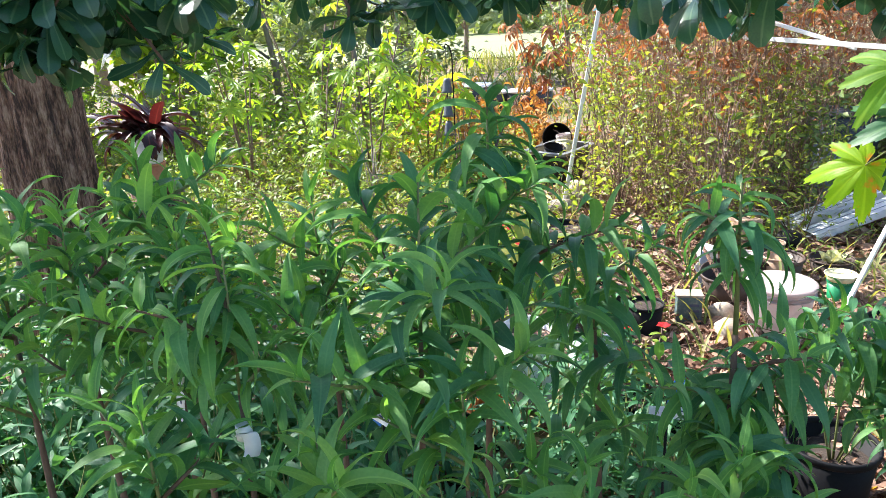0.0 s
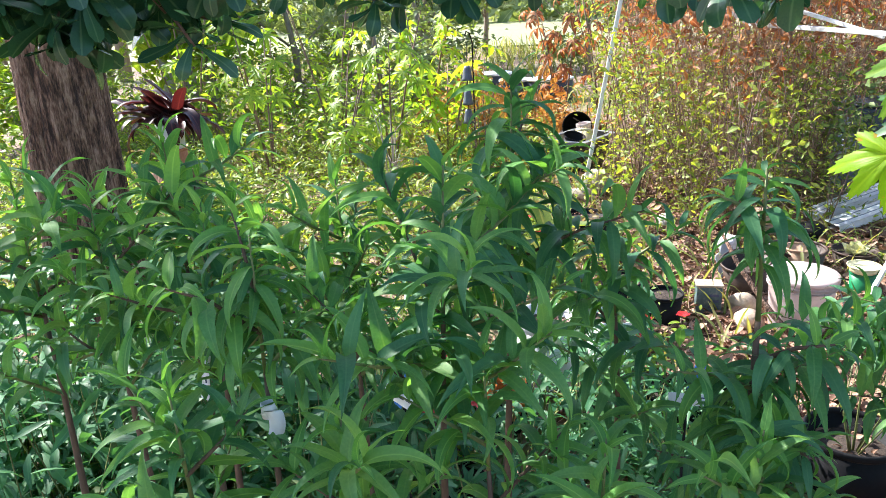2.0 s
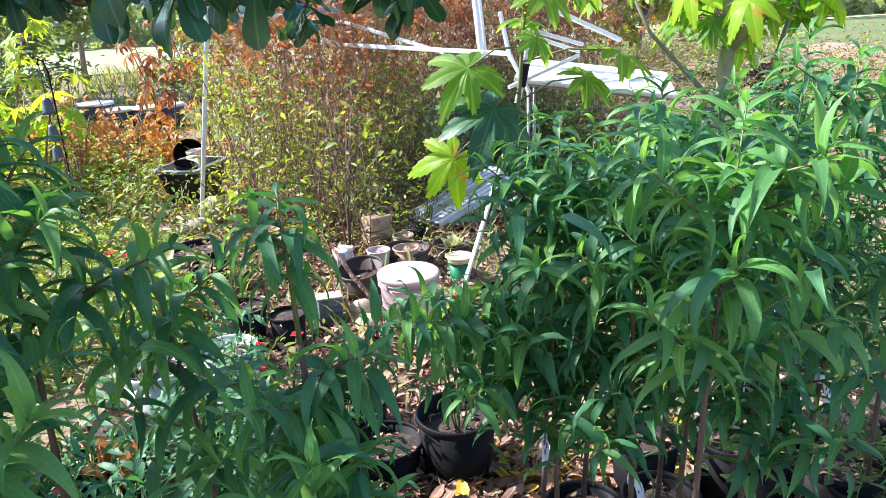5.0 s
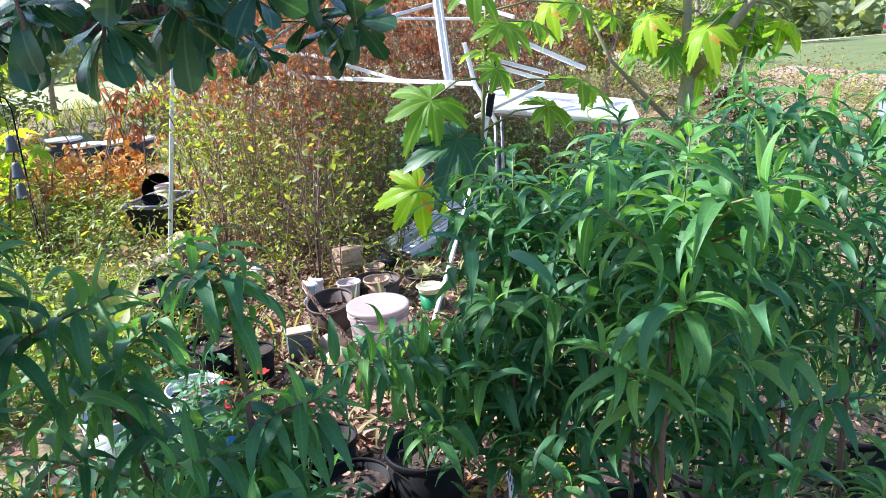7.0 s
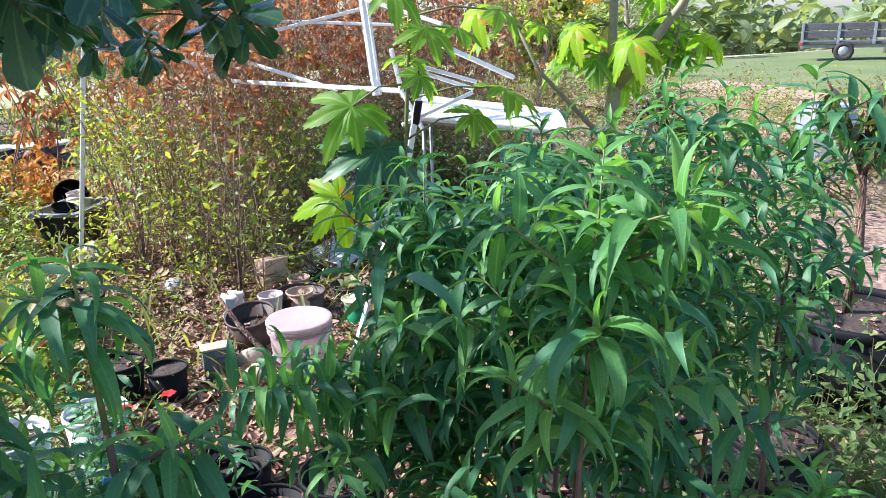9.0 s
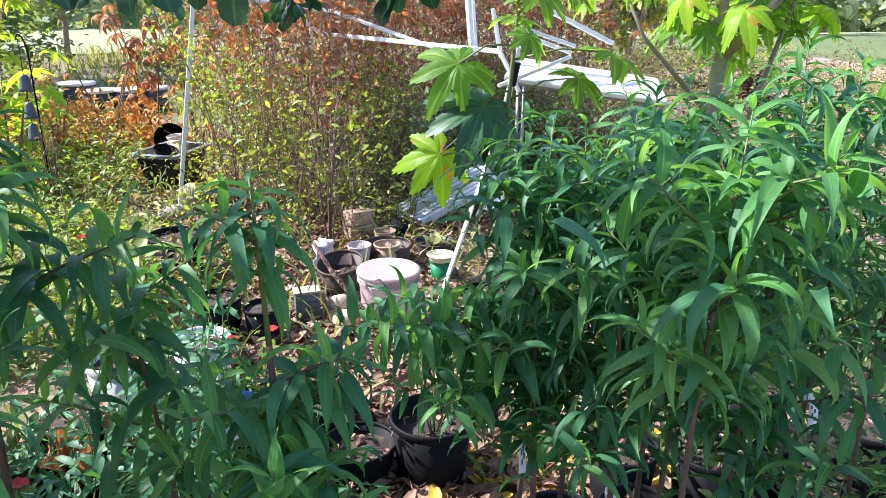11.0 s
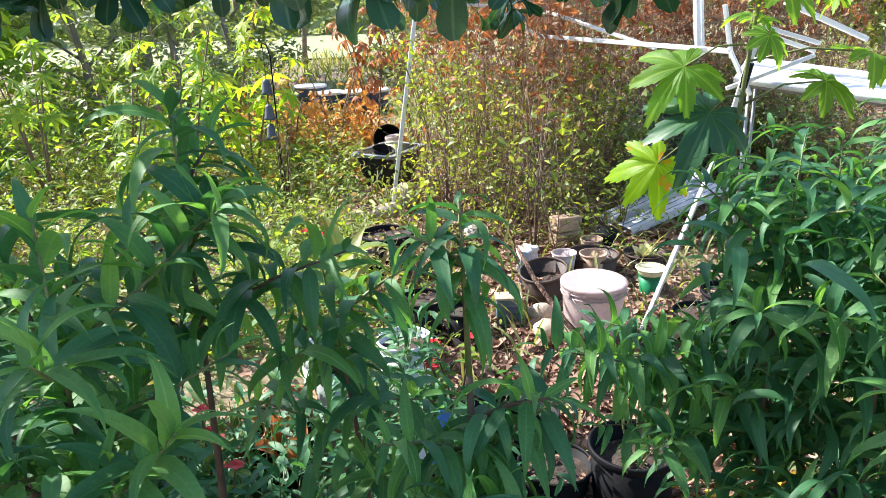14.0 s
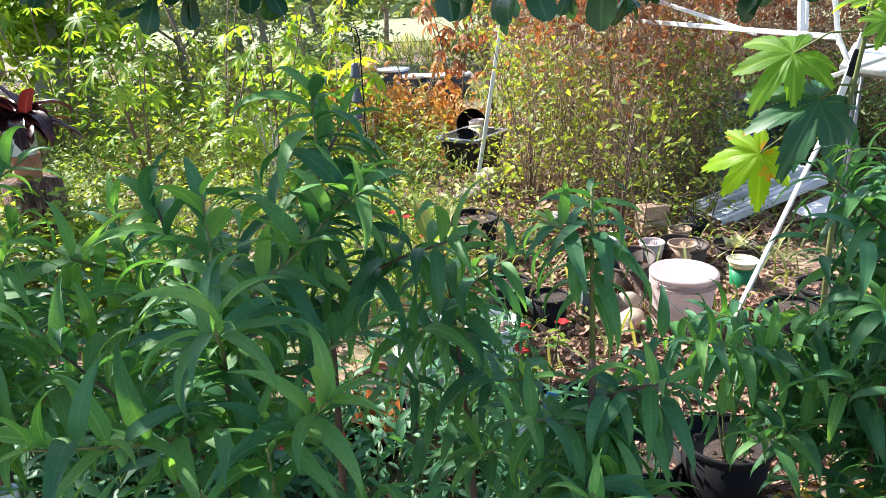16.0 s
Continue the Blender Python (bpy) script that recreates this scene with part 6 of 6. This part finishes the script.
def finger_plant(x, y, h, n, seed, meshes, size, label, stems=3, wide=0.35):
    g = thing("cassava_plant", x, y, ground_z(x, y), label, "plant", "light green cassava plants")
    r = random.Random(seed)
    for s in range(stems):
        a = r.uniform(0, 6.28)
        e = Vector((math.cos(a) * wide, math.sin(a) * wide, h * r.uniform(0.75, 1.0)))
        tube_part("stem", [(0, 0, -0.03), e * 0.5 + Vector((0, 0, 0.1)), e], [0.010, 0.008, 0.004], STALK, g, 6)
        for i in range(n // stems):
            q = Vector((0, 0, 0.0)).lerp(e, r.uniform(0.35, 1.0))
            b, el = r.uniform(0, 6.28), r.uniform(-0.5, 0.5)
            d = Vector((math.cos(b) * math.cos(el), math.sin(b) * math.cos(el), math.sin(el)))
            big_leaf(meshes, g, q, q + d * r.uniform(0.08, 0.2), d + Vector((0, 0, -0.5)), size * r.uniform(0.7, 1.2), r, (d.x * 0.6, d.y * 0.6 - 0.25, 0.8))


finger_plant(-1.05, 5.9, 1.15, 22, 1, BRIGHT_FINGERS, 0.14, "light green cassava plant with finger-shaped leaves")
finger_plant(-0.70, 6.3, 1.45, 22, 2, BRIGHT_FINGERS, 0.14, "light green cassava plant with finger-shaped leaves")
finger_plant(-1.75, 6.2, 1.45, 22, 3, BRIGHT_FINGERS, 0.14, "light green cassava plant with finger-shaped leaves", 4)
finger_plant(-0.22, 6.5, 1.2, 24, 4, BRIGHT_LOBED, 0.19, "yellow-green lobed-leaf plant lit from behind", 3, 0.3)
finger_plant(-1.4, 7.4, 1.9, 24, 5, BRIGHT_FINGERS, 0.15, "tall light green cassava plant with finger-shaped leaves", 4, 0.5)
finger_plant(-2.8, 7.2, 1.9, 24, 6, BRIGHT_FINGERS, 0.15, "tall light green cassava plant with finger-shaped leaves", 4, 0.5)
finger_plant(-0.55, 8.3, 1.9, 36, 7, BRIGHT_LOBED, 0.14, "tall light green shrub with lobed leaves", 4, 0.5)
ORANGE_FINGERS = [mesh_from("dried_orange_leaf", *t, [ORANGELEAF]) for t in DRY_FINGER_T]
DRY_FINGERS = [mesh_from("dried_leaf", *t, [DRY]) for t in DRY_FINGER_T]
finger_plant(0.10, 7.4, 0.9, 18, 8, ORANGE_FINGERS, 0.11, "dried plant with golden orange leaves", 3, 0.25)
finger_plant(0.55, 7.9, 1.0, 18, 9, ORANGE_FINGERS, 0.11, "dried plant with golden orange leaves", 3, 0.25)
finger_plant(1.0, 8.3, 1.5, 24, 10, DRY_FINGERS, 0.15, "tall dried plant with rusty orange leaves", 3, 0.35)
finger_plant(1.35, 7.6, 1.7, 24, 11, DRY_FINGERS, 0.15, "tall dried plant with rusty orange leaves", 3, 0.35)


def bromeliad():
    x0, y0 = -1.76, 4.30
    g = thing("bromeliad", x0, y0, 0.90, "dark maroon bromeliad with red-tipped strap leaves", "plant")
    r = random.Random(2)
    me = leaf_meshes("strap_leaf", MAROON, [dict(width=0.11, droop=d, fold=0.4, seg=7, shape="strap", start=0.5) for d in (0.3, 0.6, 0.9, 1.2)])
    for i in range(80):
        a, e = i * 2.4, r.uniform(-0.4, 0.75)
        place_leaf(me, g, (r.gauss(0, 0.05), r.gauss(0, 0.05), 0.0), (math.cos(a) * math.cos(e), math.sin(a) * math.cos(e), math.sin(e)), 0, r.uniform(0.2, 0.36), r)


bromeliad()
pot(-1.76, 4.30, 0.74, 0.085, 0.15, VINYL, "white pot holding a maroon bromeliad", "flower_pot", "")
pot(-1.76, 4.30, 0.60, 0.08, 0.14, TERRACOTTA, "terracotta pot standing on a stump", "flower_pot", "")
o = tube_part("tree_stump", [(0, 0, -0.04), (0.01, 0, 0.25), (0, 0.01, 0.60)], [0.19, 0.16, 0.155], BARK, None, 20)
o.matrix_basis = pose(-1.76, 4.30, 0)
tagged(o, "rough brown stump used as a plant stand", "stump")


def bare_shrub(x, y, h, seed, label, n=7, mat=GREYWOOD, thick=0.009, z=0.0):
    g = thing("bare_shrub", x, y, z, label, "shrub", "bare shrubs")
    r = random.Random(seed)
    for i in range(n):
        a = r.uniform(0, 6.28)
        w = r.uniform(0.02, 0.22) * h
        e = Vector((math.cos(a) * w, math.sin(a) * w, h * r.uniform(0.6, 1.0)))
        m1 = e * 0.5 + Vector((r.gauss(0, 0.03), r.gauss(0, 0.03), 0))
        t = thick * r.uniform(0.5, 1.0)
        tube_part("branch", [(0, 0, -0.02), m1, e], [t, t * 0.7, t * 0.25], mat, g, 5)
        for _ in range(4):
            s = r.uniform(0.3, 0.95)
            q = m1 * (s / 0.5) if s < 0.5 else m1.lerp(e, (s - 0.5) / 0.5)
            f = q + Vector((r.gauss(0, 0.09), r.gauss(0, 0.09), r.uniform(0.03, 0.16))) * h
            tube_part("twig", [q, q.lerp(f, 0.5) + Vector((0, 0, 0.01)), f], [t * 0.4, t * 0.3, t * 0.12], mat, g, 4)
    return g


bare_shrub(1.58, 4.16, 1.05, 1, "leafless brown shrub with thin upright branches", 8, STEM, 0.006)
bare_shrub(2.35, 5.35, 1.3, 2, "leafless brown shrub at the thicket's edge", 6, STEM, 0.006)
bare_shrub(1.25, 1.98, 0.46, 3, "twiggy seedling in a black pot", 6, TWIG, 0.005, 0.155)
bare_shrub(1.25, 5.3, 0.9, 4, "leafless brown twigs at the thicket's edge", 6, STEM, 0.005)
bare_shrub(-0.55, 5.2, 0.9, 5, "thin leafless branches among the weeds", 5)
bare_shrub(0.1, 5.7, 0.8, 6, "thin leafless branches among the weeds", 5, STEM)
o = tube_part("fallen_branch", [(0, 0, 0.0), (-0.12, 0.14, 0.14), (-0.22, 0.30, 0.30), (-0.27, 0.42, 0.42)], [0.016, 0.014, 0.012, 0.007], BARK, None, 8)
o.matrix_basis = pose(1.52, 2.94, 0.0)
tagged(o, "dark bare branch leaning against the bucket", "branch")


def red_flowers(x, y, h, seed, n, base=0.12):
    g = thing("red_flower_plant", x, y, base, "small thorny plant with bright red flowers", "plant", "red flower plants")
    r = random.Random(seed)
    petal = [mesh_from("petal", *blade(0.42, 0.2, 0.15, 3, "oval"), [PETAL])]
    small = leaf_meshes("small_leaf", WEED, [dict(width=0.22, droop=0.3, fold=0.2, seg=4, shape="oval")])
    for i in range(n):
        a = r.uniform(0, 6.28)
        e = Vector((math.cos(a) * 0.10, math.sin(a) * 0.10, h * r.uniform(0.7, 1.0)))
        tube_part("stem", [(0, 0, -0.01), e * 0.5, e], [0.005, 0.004, 0.003], STEM, g, 5)
        for k in range(7):
            b = k * 2.4
            place_leaf(petal, g, e, (math.cos(b), math.sin(b), 0.35), 0, r.uniform(0.02, 0.032), r, "petal")
        for k in range(8):
            b = k * 2.4
            place_leaf(small, g, e * r.uniform(0.3, 0.95), (math.cos(b), math.sin(b), 0.2), 0, 0.05, r)


red_flowers(0.78, 2.42, 0.30, 1, 4)
red_flowers(0.02, 1.9, 0.40, 4, 5, 0.13)
red_flowers(0.45, 3.75, 0.30, 5, 4, 0.0)
red_flowers(0.30, 4.3, 0.30, 6, 4, 0.0)


TAN = leaf_material("olive_bronze_leaf", (0.10, 0.16, 0.03), (0.17, 0.22, 0.04), (0.27, 0.25, 0.055), 0.5, 0.4, spots=(0.34, 0.15, 0.04))


def broad_plant(x, y, h, seed, label):
    g = thing("broadleaf_seedling", x, y, 0.0, label, "plant")
    r = random.Random(seed)
    tube_part("stem", [(0, 0, -0.02), (0.01, 0, h * 0.5), (0, 0.01, h)], [0.008, 0.006, 0.004], STEM, g, 6)
    me = leaf_meshes("broad_leaf", TAN, [dict(width=0.17, droop=d, fold=0.35, seg=10, shape="peach", wave=0.08) for d in (0.2, 0.5)])
    for i in range(7):
        a = i * 2.4
        place_leaf(me, g, (0, 0, h * (0.6 + 0.06 * i)), (math.cos(a), math.sin(a), 1.1), 0, r.uniform(0.22, 0.33), r)


broad_plant(0.42, 3.35, 0.45, 1, "seedling with broad olive and bronze veined leaves")


def droopy_tree():
    g = thing("mango_sapling", 3.46, 1.68, 0.34, "small potted tree with drooping reddish green leaves", "tree")
    r = random.Random(9)
    top = [(0.0, 0, 0), (0.03, 0.0, 0.3), (0.02, 0.02, 0.6)]
    tube_part("stem", top, [0.022, 0.02, 0.017], BARK, g, 9)
    me = leaf_meshes("drooping_leaf", BRONZE, [dict(width=0.11, droop=d, fold=0.25, seg=7) for d in (0.3, 0.6, 0.9)])
    for i, e in enumerate(((-0.14, 0.12, 0.98), (0.08, -0.05, 1.02), (0.02, 0.05, 0.9), (-0.05, -0.1, 0.85), (0.22, 0.1, 0.95))):
        e = Vector(e)
        tube_part("branch", [top[-1], (Vector(top[-1]) + e) / 2 + Vector((0.02, 0, 0)), e], [0.014, 0.009, 0.005], BARK, g, 6)
        for k in range(16):
            a, el = k * 2.4, r.uniform(-1.1, -0.1)
            place_leaf(me, g, Vector(top[-1]).lerp(e, r.uniform(0.5, 1.0)), (math.cos(a) * math.cos(el), math.sin(a) * math.cos(el), math.sin(el)), r.uniform(-0.5, 0.5), r.uniform(0.12, 0.18), r)


BRONZE = leaf_material("bronze_green_leaf", (0.03, 0.06, 0.02), (0.06, 0.10, 0.025), (0.14, 0.10, 0.04), 0.35, 0.25)
droopy_tree()
tree(7.1, 6.0, 0.75, 0.35, 1400, 31, MAROON, "low shrub with dark red leaves beside the weeds", 0.06)
barrel(2.81, 5.37, 0.14, 0.42, GREYBLUE, "dusty grey-blue plastic barrel at the thicket's foot")

# ---- black pots and dried leaves between the saplings ----
pot(0.98, 2.32, 0.0, 0.100, 0.150, fill=0.7)
pot(1.03, 2.09, 0.0, 0.120, 0.140, fill=0.7)
pot(0.92, 2.38, 0.0, 0.110, 0.170, fill=0.7)
pot(0.17, 2.40, 0.0, 0.120, 0.180, fill=0.7)
pot(0.52, 2.26, 0.0, 0.110, 0.170, fill=0.7)
pot(1.04, 2.39, 0.0, 0.100, 0.140, fill=0.7)


def dried_leaves(x, y, z):
    g = thing("dried_leaves", x, y, z, "large curled rusty brown leaves standing in a pot", "dry leaves")
    me = leaf_meshes("dried_broad_leaf", DRY, [dict(width=0.22, droop=d, fold=0.5, seg=8, shape="oval", wave=0.2, twist=0.5) for d in (-0.3, 0.2)])
    r = random.Random(5)
    for i in range(5):
        a = i * 1.3
        place_leaf(me, g, (0.03 * math.cos(a), 0.03 * math.sin(a), 0), (0.4 * math.cos(a), 0.4 * math.sin(a), 0.9), r.uniform(-0.6, 0.6), r.uniform(0.13, 0.19), r)


dried_leaves(0.20, 2.27, 0.12)
